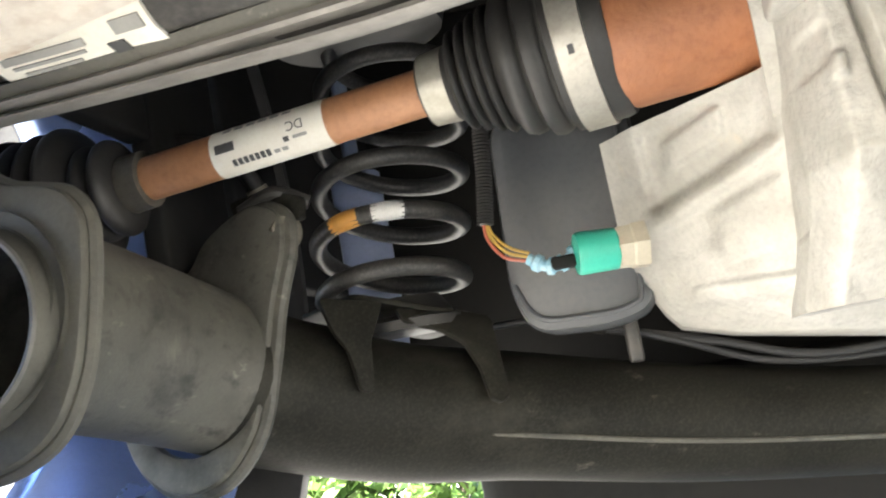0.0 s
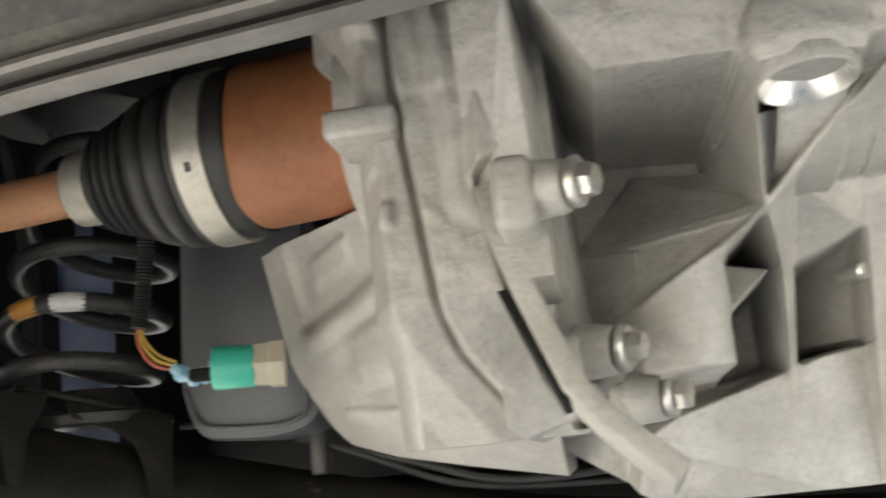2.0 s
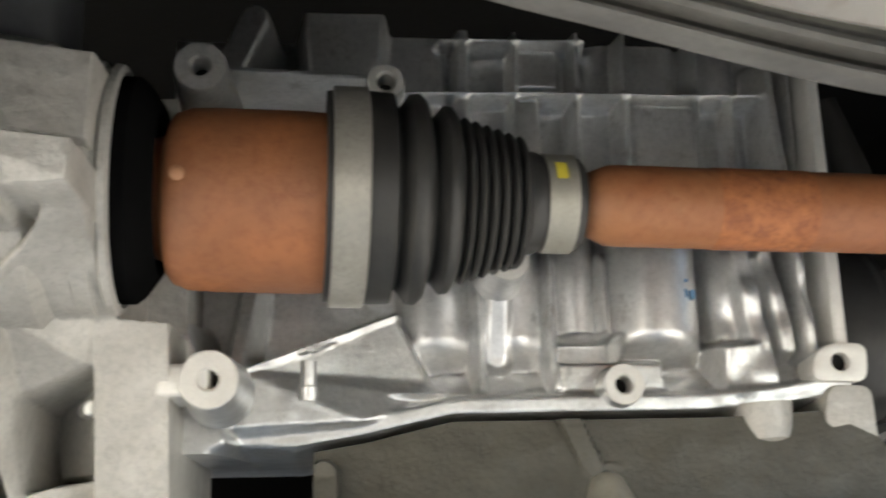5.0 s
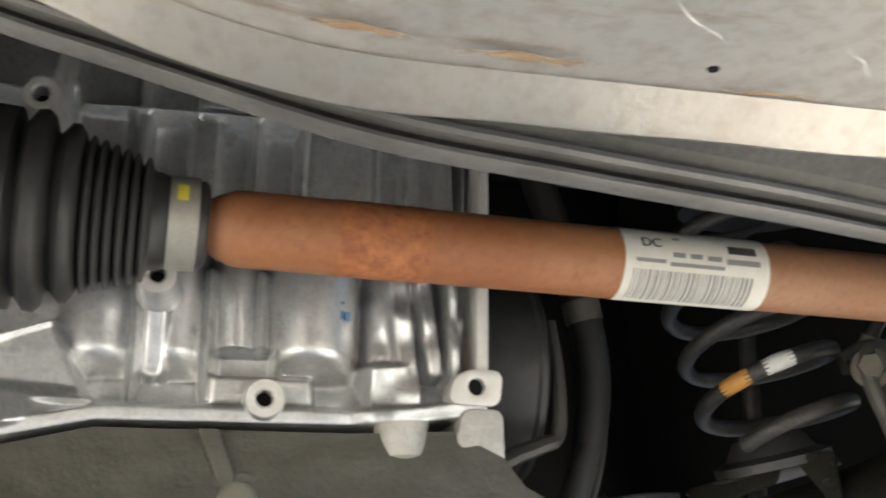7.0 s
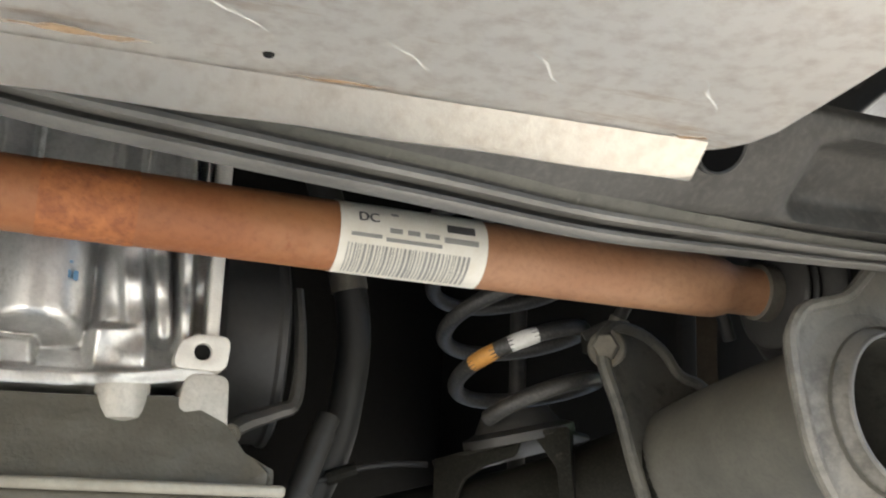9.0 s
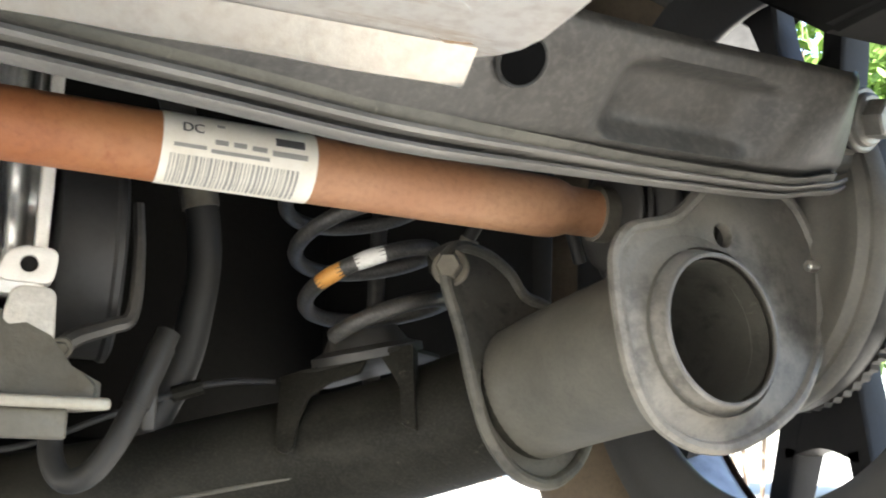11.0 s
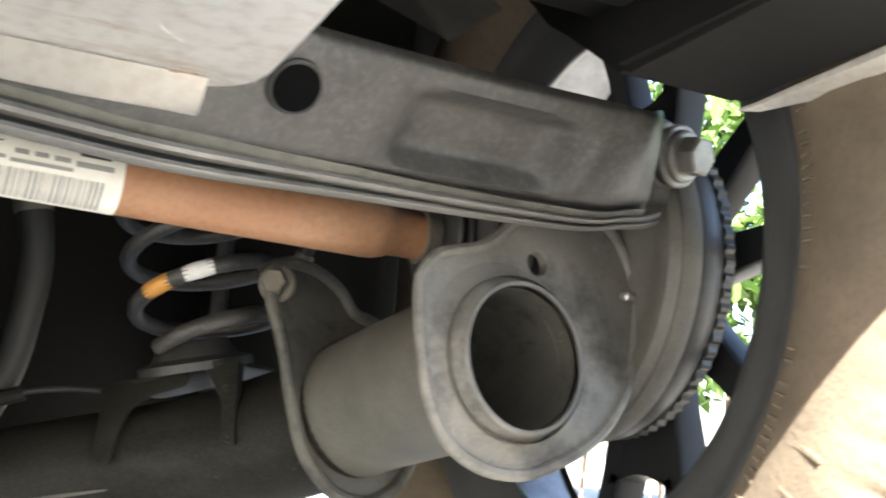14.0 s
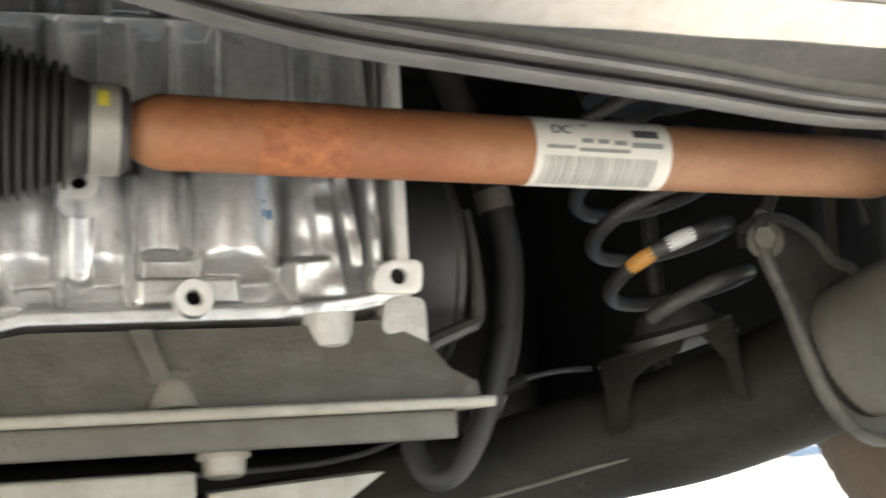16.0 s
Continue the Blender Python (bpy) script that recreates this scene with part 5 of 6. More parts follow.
# ---- the gearbox ----
def gearbox():
    base = thing("gearbox", (-0.16, 0.56, 0.17), "pale cast aluminium gearbox with ribs, bolts and a machined funnel", "gearbox")

    def bell(X, Z):
        low = 0.004 - 0.32 * (0.252 - Z)            # the flat rim falls back towards its foot
        H = low - 0.055

        def add(v, k=0.004, mask=None):
            nonlocal H
            v = v if mask is None else np.where(mask, v, -1.0)
            d = np.clip(k - np.abs(H - v), 0, None) / k
            H = np.maximum(H, v) + d * d * k * 0.25

        def panel(corners, k=0.003, soft=0.0015):
            """A sloping face that only raises what lies under it."""
            lift = 0.2
            add(facet(X, Z, [(x, z, h + lift) for x, z, h in corners], soft) - lift, k)

        # wall beside the bolted flange, falling back to the pocket floor
        panel([(-0.188, 0.345, 0.080), (-0.177, 0.345, 0.000), (-0.1765, 0.290, 0.000), (-0.1755, 0.250, 0.000), (-0.1725, 0.196, 0.004), (-0.182, 0.178, 0.020), (-0.210, 0.170, 0.030), (-0.212, 0.345, 0.080)], 0.008, 0.004)
        panel([(-0.187, 0.310, 0.092), (-0.183, 0.300, 0.060), (-0.182, 0.250, 0.050), (-0.184, 0.212, 0.044), (-0.205, 0.205, 0.050), (-0.205, 0.310, 0.080)], 0.006, 0.005)
        # pocket floor under the shelf
        panel([(-0.182, 0.310, -0.050), (-0.110, 0.300, -0.055), (-0.110, 0.245, -0.030), (-0.182, 0.235, -0.010)], 0.014, 0.004)
        # broad sloping web from the pocket down to the joint of the ribs and the starter bulge
        panel([(-0.1123, 0.2404, 0.041), (-0.1165, 0.268, -0.020), (-0.150, 0.272, -0.040), (-0.176, 0.238, -0.008), (-0.176, 0.205, 0.010), (-0.154, 0.2135, 0.033), (-0.128, 0.2275, 0.037)], 0.016, 0.005)
        add(rib(X, Z, -0.1123, 0.2404, -0.130, 0.2262, 0.0006, 0.0425, 0.037, 0.003) - 0.1 * (1 - area(X, Z, [(-0.112, 0.246), (-0.133, 0.232), (-0.131, 0.2225), (-0.1105, 0.2365)], 0.001)), 0.003)
        panel([(-0.177, 0.238, -0.006), (-0.154, 0.235, 0.016), (-0.154, 0.189, 0.010), (-0.174, 0.189, 0.000)], 0.008, 0.003)
        # upright starter bulge with its flat foot
        bulge = np.sqrt(np.clip(0.0165 ** 2 - (X + 0.1425) ** 2, 0, None))
        add(0.027 + bulge * 1.00 - 0.10 * np.clip(0.235 - Z, 0, 0.05), 0.010, (bulge > 0.002) & (Z > 0.1905) & (Z < 0.2300 + 0.577 * (X + 0.130)))
        add(0.034 * area(X, Z, [(-0.153, 0.1925), (-0.131, 0.1945), (-0.131, 0.1905), (-0.153, 0.1885)], 0.0015) - 0.2 * (1 - area(X, Z, [(-0.155, 0.196), (-0.129, 0.196), (-0.129, 0.188), (-0.155, 0.186)], 0.001)), 0.002)
        # hollow between the two ribs under the funnel
        panel([(-0.115, 0.268, 0.058), (-0.079, 0.275, 0.040), (-0.1120, 0.2404, 0.030)], 0.002)
        add(rib(X, Z, -0.1165, 0.270, -0.1123, 0.2404, 0.0008, 0.080, 0.042, 0.002) - 0.1 * (1 - area(X, Z, [(-0.122, 0.274), (-0.110, 0.274), (-0.107, 0.238), (-0.117, 0.238)], 0.001)), 0.002)
        # column under the shelf's engine end and the rib down its near edge
        panel([(-0.0625, 0.286, 0.091), (-0.0635, 0.2545, 0.016), (-0.0994, 0.2504, 0.031), (-0.079, 0.274, 0.056), (-0.081, 0.286, 0.086)], 0.004)
        add(rib(X, Z, -0.0783, 0.2745, -0.1123, 0.2404, 0.0012, 0.060, 0.0425, 0.003) - 0.1 * (1 - area(X, Z, [(-0.083, 0.279), (-0.073, 0.277), (-0.108, 0.236), (-0.117, 0.240)], 0.001)), 0.003)
        # main rib, broad at the joint and thin at its foot
        panel([(-0.1123, 0.2404, 0.041), (-0.0994, 0.2504, 0.031), (-0.0985, 0.226, 0.000), (-0.0993, 0.178, -0.030), (-0.1030, 0.178, -0.026), (-0.1068, 0.2235, 0.012)], 0.002)
        # ledge from the foot of the dark pocket to the starter bulge
        panel([(-0.1075, 0.2245, 0.010), (-0.1245, 0.2300, 0.004), (-0.1285, 0.2068, 0.028)], 0.002)
        # faces between the main rib and the rim
        panel([(-0.0994, 0.2504, 0.024), (-0.0715, 0.2547, 0.007), (-0.0735, 0.2358, 0.001), (-0.0985, 0.2250, -0.005)], 0.002)
        panel([(-0.0985, 0.2245, -0.062), (-0.0735, 0.2352, -0.030), (-0.0730, 0.198, -0.034), (-0.095, 0.198, -0.062)], 0.002)
        # belly at the foot
        panel([(-0.160, 0.170, -0.012), (-0.128, 0.188, -0.040), (-0.104, 0.192, -0.050), (-0.070, 0.197, -0.026), (-0.070, 0.14, -0.034), (-0.165, 0.14, -0.026)], 0.010, 0.004)
        # shelf across the top, its near corner drawn in
        panel([(-0.181, 0.3080, 0.086), (-0.163, 0.2797, 0.080), (-0.1217, 0.2780, 0.084), (-0.1217, 0.3005, 0.090)], 0.002, 0.001)
        panel([(-0.1217, 0.3005, 0.090), (-0.1217, 0.2745, 0.084), (-0.0622, 0.2770, 0.092), (-0.0622, 0.2925, 0.092)], 0.002, 0.001)
        add(0.0945 - 14 * ((X + 0.1015) ** 2 + (Z - 0.280) ** 2), 0.005, ((X + 0.1015) ** 2 + (Z - 0.280) ** 2 < 0.0180 ** 2) & (Z > 0.2715))
        # upper block above the shelf
        add(0.066 * area(X, Z, [(-0.105, 0.338), (-0.063, 0.332), (-0.064, 0.300), (-0.105, 0.305)], 0.002), 0.003, Z > 0.298)
        # flat rim towards the engine
        add(low, 0.002, area(X, Z, [(-0.0725, 0.2547), (-0.045, 0.2523), (-0.045, 0.2065), (-0.043, 0.187), (-0.043, 0.13), (-0.0725, 0.13)], 0.0008) > 0.5)
        # deep triangular pocket
        H = H - 0.060 * area(X, Z, [(-0.1235, 0.2290), (-0.1138, 0.2375), (-0.1078, 0.2250)], 0.0012) * (H < 0.033)
        H = rounded_off(H, 3)
        return H + rough_cast(X, Z, 0.006, 0.0005) + rough_cast(X, Z, 0.02, 0.0008, 3.0)

    part("clutch_housing", relief(-0.205, -0.045, 0.145, 0.342, 300, 360, 0.562, bell, 0.16, low=lambda X: np.interp(X, [-0.205, -0.178, -0.155, -0.045], [0.178, 0.160, 0.145, 0.145])), M_CAST, base, smooth=40)

    # side cover: a pale band, a joint line and the bolting flange
    def cover(X, Z):
        line = np.interp(Z, [0.165, 0.204, 0.215, 0.25, 0.291, 0.335], [-0.189, -0.216, -0.2195, -0.2235, -0.228, -0.2285])
        left = np.interp(Z, [0.165, 0.205, 0.25, 0.30, 0.305, 0.335], [-0.252, -0.2460, -0.2460, -0.2475, -0.2475, -0.262])
        right = np.interp(Z, [0.165, 0.176, 0.1765, 0.192, 0.223, 0.256, 0.262, 0.335], [-0.176, -0.176, -0.1835, -0.1905, -0.1985, -0.204, -0.1945, -0.1855])
        H = 0.074 - 1.1 * np.clip(0.22 - Z, 0, 0.06) - 20 * np.clip(left + 0.012 - X, 0, 0.012) ** 1.5 - 0.6 * np.clip(line - X - 0.014, 0, 0.02)
        H = H - 0.004 * (1 - step(np.abs(X - line), 0.0006, 0.0016))
        H = H + 0.006 * step(X, line + 0.0008, line + 0.002)
        H = np.where(X > right, H - 0.02 * step(X, right, right + 0.003), H)
        # cast pads and dents
        H += 0.005 * area(X, Z, [(-0.243, 0.330), (-0.232, 0.332), (-0.232, 0.312), (-0.244, 0.314)], 0.003)
        H += rib(X, Z, -0.219, 0.334, -0.213, 0.292, 0.0030, 0.0035, 0.001, 0.006) + rib(X, Z, -0.208, 0.334, -0.204, 0.250, 0.0035, 0.004, 0.003, 0.007)
        H += 0.007 * area(X, Z, [(-0.198, 0.338), (-0.186, 0.338), (-0.187, 0.290), (-0.191, 0.276), (-0.190, 0.262), (-0.200, 0.256), (-0.197, 0.300)], 0.006)
        H -= 0.004 * area(X, Z, [(-0.242, 0.262), (-0.237, 0.263), (-0.237, 0.252), (-0.242, 0.251)], 0.003)
        H += 0.003 * area(X, Z, [(-0.236, 0.252), (-0.232, 0.252), (-0.232, 0.246), (-0.236, 0.246)], 0.0015)
        H = rounded_off(H, 3)
        return H + rough_cast(X, Z, 0.008, 0.0005, 5.0)

    def cover_left(Z):
        return np.interp(Z, [0.165, 0.205, 0.25, 0.30, 0.304, 0.318, 0.335], [-0.252, -0.2460, -0.2460, -0.2475, -0.250, -0.262, -0.262])

    part("side_cover", relief(-0.262, -0.178, 0.174, 0.334, 130, 240, 0.575, cover, 0.06, left=cover_left), M_CASTL, base, "pale side cover", smooth=40)

    # bolting flange strip with its dark gap
    strip = [(-0.2035, 0.256), (-0.1965, 0.258), (-0.182, 0.258), (-0.1815, 0.224), (-0.1885, 0.224), (-0.1765, 0.193), (-0.1690, 0.183), (-0.150, 0.166), (-0.155, 0.160), (-0.1755, 0.181), (-0.1835, 0.191), (-0.1950, 0.221), (-0.2005, 0.238)]
    part("bolting_flange", plate((0, 0.4445, 0), (1, 0, 0), (0, 0.18, 1), [(x, z) for x, z in strip], 0.03, 0.0012), M_CASTL, base)
    part("joint_gap", plate((0, 0.4535, 0), (1, 0, 0), (0, 0.18, 1), [(-0.2000, 0.2225), (-0.1955, 0.2225), (-0.1795, 0.1875), (-0.1840, 0.1865)], 0.02, 0.0), M_DARK, base)
    for p in ((-0.1725, 0.466, 0.2435), (-0.1640, 0.504, 0.1985), (-0.1500, 0.536, 0.1835)):
        bolt(base, p, (0.92, -0.38, -0.06), 0.0052)
    for p in ((-0.1800, 0.470, 0.2435), (-0.1720, 0.508, 0.1985), (-0.157, 0.540, 0.1835)):
        part("bolt_boss", lathe(p, (0.92, -0.38, -0.06), [(-0.006, 0.0090), (0.001, 0.0084), (0.0055, 0.0078), (0.0065, 0.0072)], 24), M_CAST, base)
    for lo, hi in (((-0.1960, 0.4600, 0.2310), (-0.1840, 0.5050, 0.2530)), ((-0.190, 0.5000, 0.1910), (-0.1765, 0.5350, 0.2050)), ((-0.170, 0.5340, 0.1765), (-0.1615, 0.5600, 0.1895))):
        part("flange_lug", block(lo, hi, 0.0035), M_CASTL, base)
    bolt(base, (-0.168, 0.50, 0.327), (0.92, -0.38, -0.06), 0.0052)
    # machined funnel in its boss
    f = Vector((-0.1015, 0.4820, 0.2675))
    fx = Vector((0.02, -0.16, -0.985)).normalized()
    part("funnel_boss", lathe(f, fx, [(-0.0125, 0.0080), (-0.0118, 0.0135), (-0.0100, 0.0150), (-0.005, 0.0156), (-0.002, 0.0156), (-0.0006, 0.0152), (0.0, 0.0144)], 40, False), M_CAST, base)
    part("funnel", lathe(f, fx, [(0.0, 0.0145), (-0.0006, 0.0138), (-0.010, 0.0080), (-0.014, 0.0075), (-0.0145, 0.0001)], 40, False), M_MACH, base, "bright machined funnel")
    part("dowel", lathe((-0.0740, 0.5735, 0.2220), (0.35, -0.9, 0), [(-0.01, 0.0034), (0.002, 0.0034), (0.003, 0.0025)], 16), M_MACH, base)

    # lower rear housing that falls away towards the wheel
    def rear(X, Z):
        lean = np.interp(X, [-0.33, -0.318, -0.300, -0.27, -0.235, -0.19], [0.0, 0.030, 0.055, 0.090, 0.130, 0.155])
        low = np.interp(X, [-0.33, -0.30, -0.27, -0.19], [0.205, 0.180, 0.173, 0.160])
        H = lean + 0.75 * (Z - 0.225) - 14 * np.clip(low + 0.022 - Z, 0, 0.03) ** 1.6 * 0.9
        H += rib(X, Z, -0.300, 0.228, -0.252, 0.240, 0.0016, 0.004, 0.004, 0.006)
        H -= 0.006 * area(X, Z, [(-0.296, 0.262), (-0.252, 0.268), (-0.252, 0.246), (-0.294, 0.236)], 0.008)
        H += 0.004 * area(X, Z, [(-0.288, 0.256), (-0.268, 0.260), (-0.268, 0.253), (-0.288, 0.249)], 0.004)
        H += 0.003 * area(X, Z, [(-0.272, 0.222), (-0.252, 0.226), (-0.252, 0.209), (-0.272, 0.207)], 0.006)
        H += rib(X, Z, -0.286, 0.192, -0.20, 0.183, 0.002, 0.003, 0.003, 0.004)
        H = rounded_off(H, 3)
        return H + rough_cast(X, Z, 0.010, 0.0010, 9.0)

    def rear_low(X):
        return np.interp(X, [-0.318, -0.312, -0.303, -0.296, -0.27, -0.19], [0.225, 0.208, 0.190, 0.181, 0.173, 0.158])

    part("rear_housing", relief(-0.317, -0.190, 0.155, 0.268, 160, 150, 0.700, rear, 0.05, low=rear_low), M_CASTL, base, "pale rear housing", smooth=40)
    # upper dark casing glimpsed above the shelf
    part("upper_casing", block((-0.185, 0.53, 0.30), (-0.09, 0.60, 0.42), 0.012), M_LINER, base, "dark casing above the shelf")
    part("side_lug", block((-0.2500, 0.4900, 0.2735), (-0.2260, 0.525, 0.2835), 0.0025), M_CASTL, base)
    part("seal_carrier", lathe((-0.236, 0.5725, 0.2975), (1, -0.12, 0), [(-0.012, 0.048), (0.0, 0.05), (0.03, 0.052)], 48), M_CASTL, base)


gearbox()


def sensor_and_wires():
    base = thing("speed_sensor", (-0.318, 0.625, 0.222), "green plug sensor screwed into the gearbox", "sensor")
    u = Vector((-0.93, -0.22, 0.02))
    p = Vector((-0.3115, 0.621, 0.2175))
    part("collar", lathe(p, u, [(-0.006, 0.0110), (0.0, 0.0110), (0.001, 0.0102), (0.0065, 0.0100), (0.0075, 0.0088)], 6), M_BEIGE, base, "beige hexagon collar", smooth=25)
    part("plug", lathe(p, u, [(0.006, 0.0080), (0.0075, 0.0092), (0.0235, 0.0095), (0.0250, 0.0088), (0.0252, 0.002)], 32), M_GREEN, base, "turquoise green plug")
    e = p + u.normalized() * 0.031
    w = thing("wiring_loom", (-0.375, 0.63, 0.25), "black corrugated loom with yellow and red wires and blue tape", "cable")
    part("conduit", tube([(-0.366, 0.632, 0.305), (-0.3695, 0.632, 0.285), (-0.3720, 0.632, 0.262), (-0.3750, 0.631, 0.241)], 0.0036, 12, 28, True, None, 0.0006, 1), M_RUBBER, w, "corrugated conduit", smooth=0)
    part("wire", tube([(-0.3748, 0.631, 0.243), (-0.3735, 0.630, 0.235), (-0.3670, 0.6285, 0.2265), (-0.358, 0.627, 0.2225)], 0.0008, 8, 8), M_WIREA, w)
    part("wire", tube([(-0.3757, 0.6305, 0.243), (-0.3748, 0.6295, 0.234), (-0.3685, 0.628, 0.2245), (-0.358, 0.6265, 0.2205)], 0.0008, 8, 8), M_WIREB, w)
    part("wire", tube([(-0.3742, 0.6315, 0.243), (-0.3722, 0.6305, 0.236), (-0.3655, 0.629, 0.2283), (-0.357, 0.6275, 0.2240)], 0.0007, 8, 8), M_WIREA, w)
    part("tape", tube([(-0.358, 0.627, 0.2215), (-0.350, 0.6255, 0.2165), (-0.343, 0.6245, 0.2165), (-0.335, 0.6235, 0.2205)], 0.0034, 10, 8, True, None, 0.0007, 3), M_WIREC, w, "blue tape and bare ends")
    part("clip", block((-0.3475, 0.616, 0.2135), (-0.336, 0.626, 0.2190), 0.0015), M_DARK, w)


sensor_and_wires()


def tank():
    """The dark plastic vessel behind the boot."""
    base = thing("plastic_canister", (-0.34, 0.69, 0.20), "dark grey plastic canister beside the gearbox", "canister")
    o = rounded([(-0.372, 0.30), (-0.300, 0.305), (-0.306, 0.192), (-0.330, 0.187), (-0.368, 0.190), (-0.376, 0.212)], 0.012, 6)
    part("body", plate((0, 0.676, 0), (1, 0, 0), (0, 0, 1), o, 0.05, 0.006), M_LINER, base)
    part("seam", tube([(-0.3725, 0.6765, 0.215), (-0.364, 0.6745, 0.198), (-0.345, 0.674, 0.1945), (-0.318, 0.674, 0.1955), (-0.311, 0.6745, 0.21), (-0.308, 0.675, 0.29)], 0.0014, 8, 6), M_LINER, base)


tank()

# ---- the engine ----
def engine():
    base = thing("engine", (0.1, 0.66, 0.15), "bare cast aluminium engine block with ribs and threaded bosses", "engine")

    def face(X, Z):
        H = np.full(X.shape, 0.0)
        # barrel-shaped crankcase panels
        for xa, xb, h in ((0.046, 0.082, 0.016), (0.084, 0.116, 0.018), (0.118, 0.1415, 0.020), (0.143, 0.1915, 0.030), (0.194, 0.222, 0.018)):
            mid, half = (xa + xb) / 2, (xb - xa) / 2
            q = np.clip(1 - ((X - mid) / half) ** 2, 0, 1)
            H = np.maximum(H, h * q ** 0.45 * (step(Z, 0.238, 0.262)) * (1 - 0.75 * step(Z, 0.300, 0.335)))
        # grid of stiffening ribs above
        H = np.where(Z > 0.335, np.minimum(H, 0.006), H)
        for xa, xb, h in ((0.118, 0.133, -0.035), (0.140, 0.158, -0.030)):
            H = np.where((X > xa) & (X < xb) & (Z > 0.325) & (Z < 0.382), h, H)
        for x, w, top in ((0.079, 0.0030, 0.415), (0.105, 0.0010, 0.415), (0.136, 0.0016, 0.415), (0.160, 0.0016, 0.415), (0.198, 0.0012, 0.415), (0.214, 0.0012, 0.382), (0.2445, 0.0014, 0.415)):
            H = np.maximum(H, rib(X, Z, x, top, x - 0.001, 0.325, w, 0.020, 0.016, 0.0018))
        for z, xa, xb in ((0.382, 0.050, 0.230), (0.410, 0.068, 0.140)):
            H = np.maximum(H, rib(X, Z, xa, z, xb, z + 0.001, 0.0012, 0.020, 0.020, 0.0018))
        H = np.maximum(H, 0.016 * area(X, Z, [(0.163, 0.378), (0.194, 0.378), (0.194, 0.33), (0.163, 0.33)], 0.004))
        H = np.maximum(H, 0.018 * area(X, Z, [(0.106, 0.379), (0.116, 0.379), (0.116, 0.33), (0.104, 0.33)], 0.003))
        H = np.maximum(H, 0.014 * area(X, Z, [(0.108, 0.407), (0.127, 0.407), (0.127, 0.387), (0.108, 0.387)], 0.003))
        H = np.maximum(H, 0.010 * area(X, Z, [(0.040, 0.42), (0.069, 0.42), (0.069, 0.355), (0.05, 0.358)], 0.006))
        # lower rail
        low = np.interp(X, [-0.06, -0.027, 0.0, 0.03, 0.068, 0.184, 0.215, 0.26], [0.208, 0.210, 0.209, 0.214, 0.2225, 0.2235, 0.226, 0.232])
        rail = step(Z, low - 0.001, low + 0.0015) * (1 - step(Z, low + 0.0095, low + 0.013))
        H = np.maximum(H, 0.0325 * rail)
        H = np.maximum(H, 0.020 * step(Z, low - 0.001, low + 0.0015) * (1 - step(Z, low + 0.010, low + 0.030)))
        # slanting panel from the rail up to the bell housing
        H = np.maximum(H, facet(X, Z, [(-0.024, 0.243, 0.042), (0.009, 0.2535, 0.036), (0.045, 0.271, 0.022), (0.060, 0.240, 0.020), (0.066, 0.232, 0.024), (0.030, 0.221, 0.036), (-0.030, 0.217, 0.044)], 0.002))
        H = np.maximum(H, rib(X, Z, -0.024, 0.243, 0.045, 0.271, 0.0006, 0.044, 0.024, 0.003))
        H = np.maximum(H, rib(X, Z, 0.040, 0.2345, 0.066, 0.2335, 0.0008, 0.030, 0.034, 0.002))
        # left wall behind the joint
        H = np.maximum(H, 0.052 * area(X, Z, [(-0.07, 0.262), (-0.046, 0.262), (-0.028, 0.212), (-0.07, 0.19)], 0.008))
        H = np.maximum(H, rib(X, Z, -0.020, 0.285, -0.026, 0.240, 0.0035, 0.03, 0.046, 0.004))
        H = np.maximum(H, 0.035 * area(X, Z, [(0.002, 0.42), (0.040, 0.42), (0.036, 0.371), (0.006, 0.371)], 0.006))
        H = np.maximum(H, rib(X, Z, -0.040, 0.352, -0.02, 0.405, 0.006, 0.06, 0.05, 0.006))
        H = np.maximum(H, rib(X, Z, -0.03, 0.3665, 0.034, 0.3670, 0.0022, 0.078, 0.07, 0.003))
        # upright webs and the block over the middle boss
        for x in (0.117, 0.142, 0.0825):
            H = np.maximum(H, rib(X, Z, x, 0.30, x, 0.236, 0.0014, 0.020, 0.026, 0.003))
        H = np.maximum(H, 0.026 * area(X, Z, [(0.120, 0.2475), (0.166, 0.2475), (0.168, 0.2290), (0.120, 0.2290)], 0.005))
        H = np.where(area(X, Z, [(0.122, 0.2615), (0.149, 0.2615), (0.149, 0.2495), (0.122, 0.2495)], 0.0005) > 0.5, np.minimum(H, -0.012), H)
        H = np.maximum(H, rib(X, Z, 0.092, 0.284, 0.0915, 0.252, 0.0040, 0.026, 0.016, 0.008))
        H = np.maximum(H, 0.030 * area(X, Z, [(0.196, 0.254), (0.213, 0.256), (0.220, 0.228), (0.196, 0.226)], 0.008))
        H = np.maximum(H, rib(X, Z, 0.208, 0.30, 0.216, 0.24, 0.004, 0.026, 0.03, 0.006))
        H = np.maximum(H, rib(X, Z, 0.232, 0.40, 0.238, 0.25, 0.0022, 0.022, 0.03, 0.004))
        H = np.maximum(H, rib(X, Z, 0.222, 0.30, 0.228, 0.255, 0.003, 0.022, 0.026, 0.005))
        H += 0.003 * rough_cast(X, Z, 0.016, 1.0, 2.0) * area(X, Z, [(0.195, 0.30), (0.25, 0.30), (0.25, 0.23), (0.195, 0.23)], 0.01)
        H = rounded_off(H, 3)
        return H + rough_cast(X, Z, 0.009, 0.00015, 4.0) + rough_cast(X, Z, 0.04, 0.0008, 6.0)

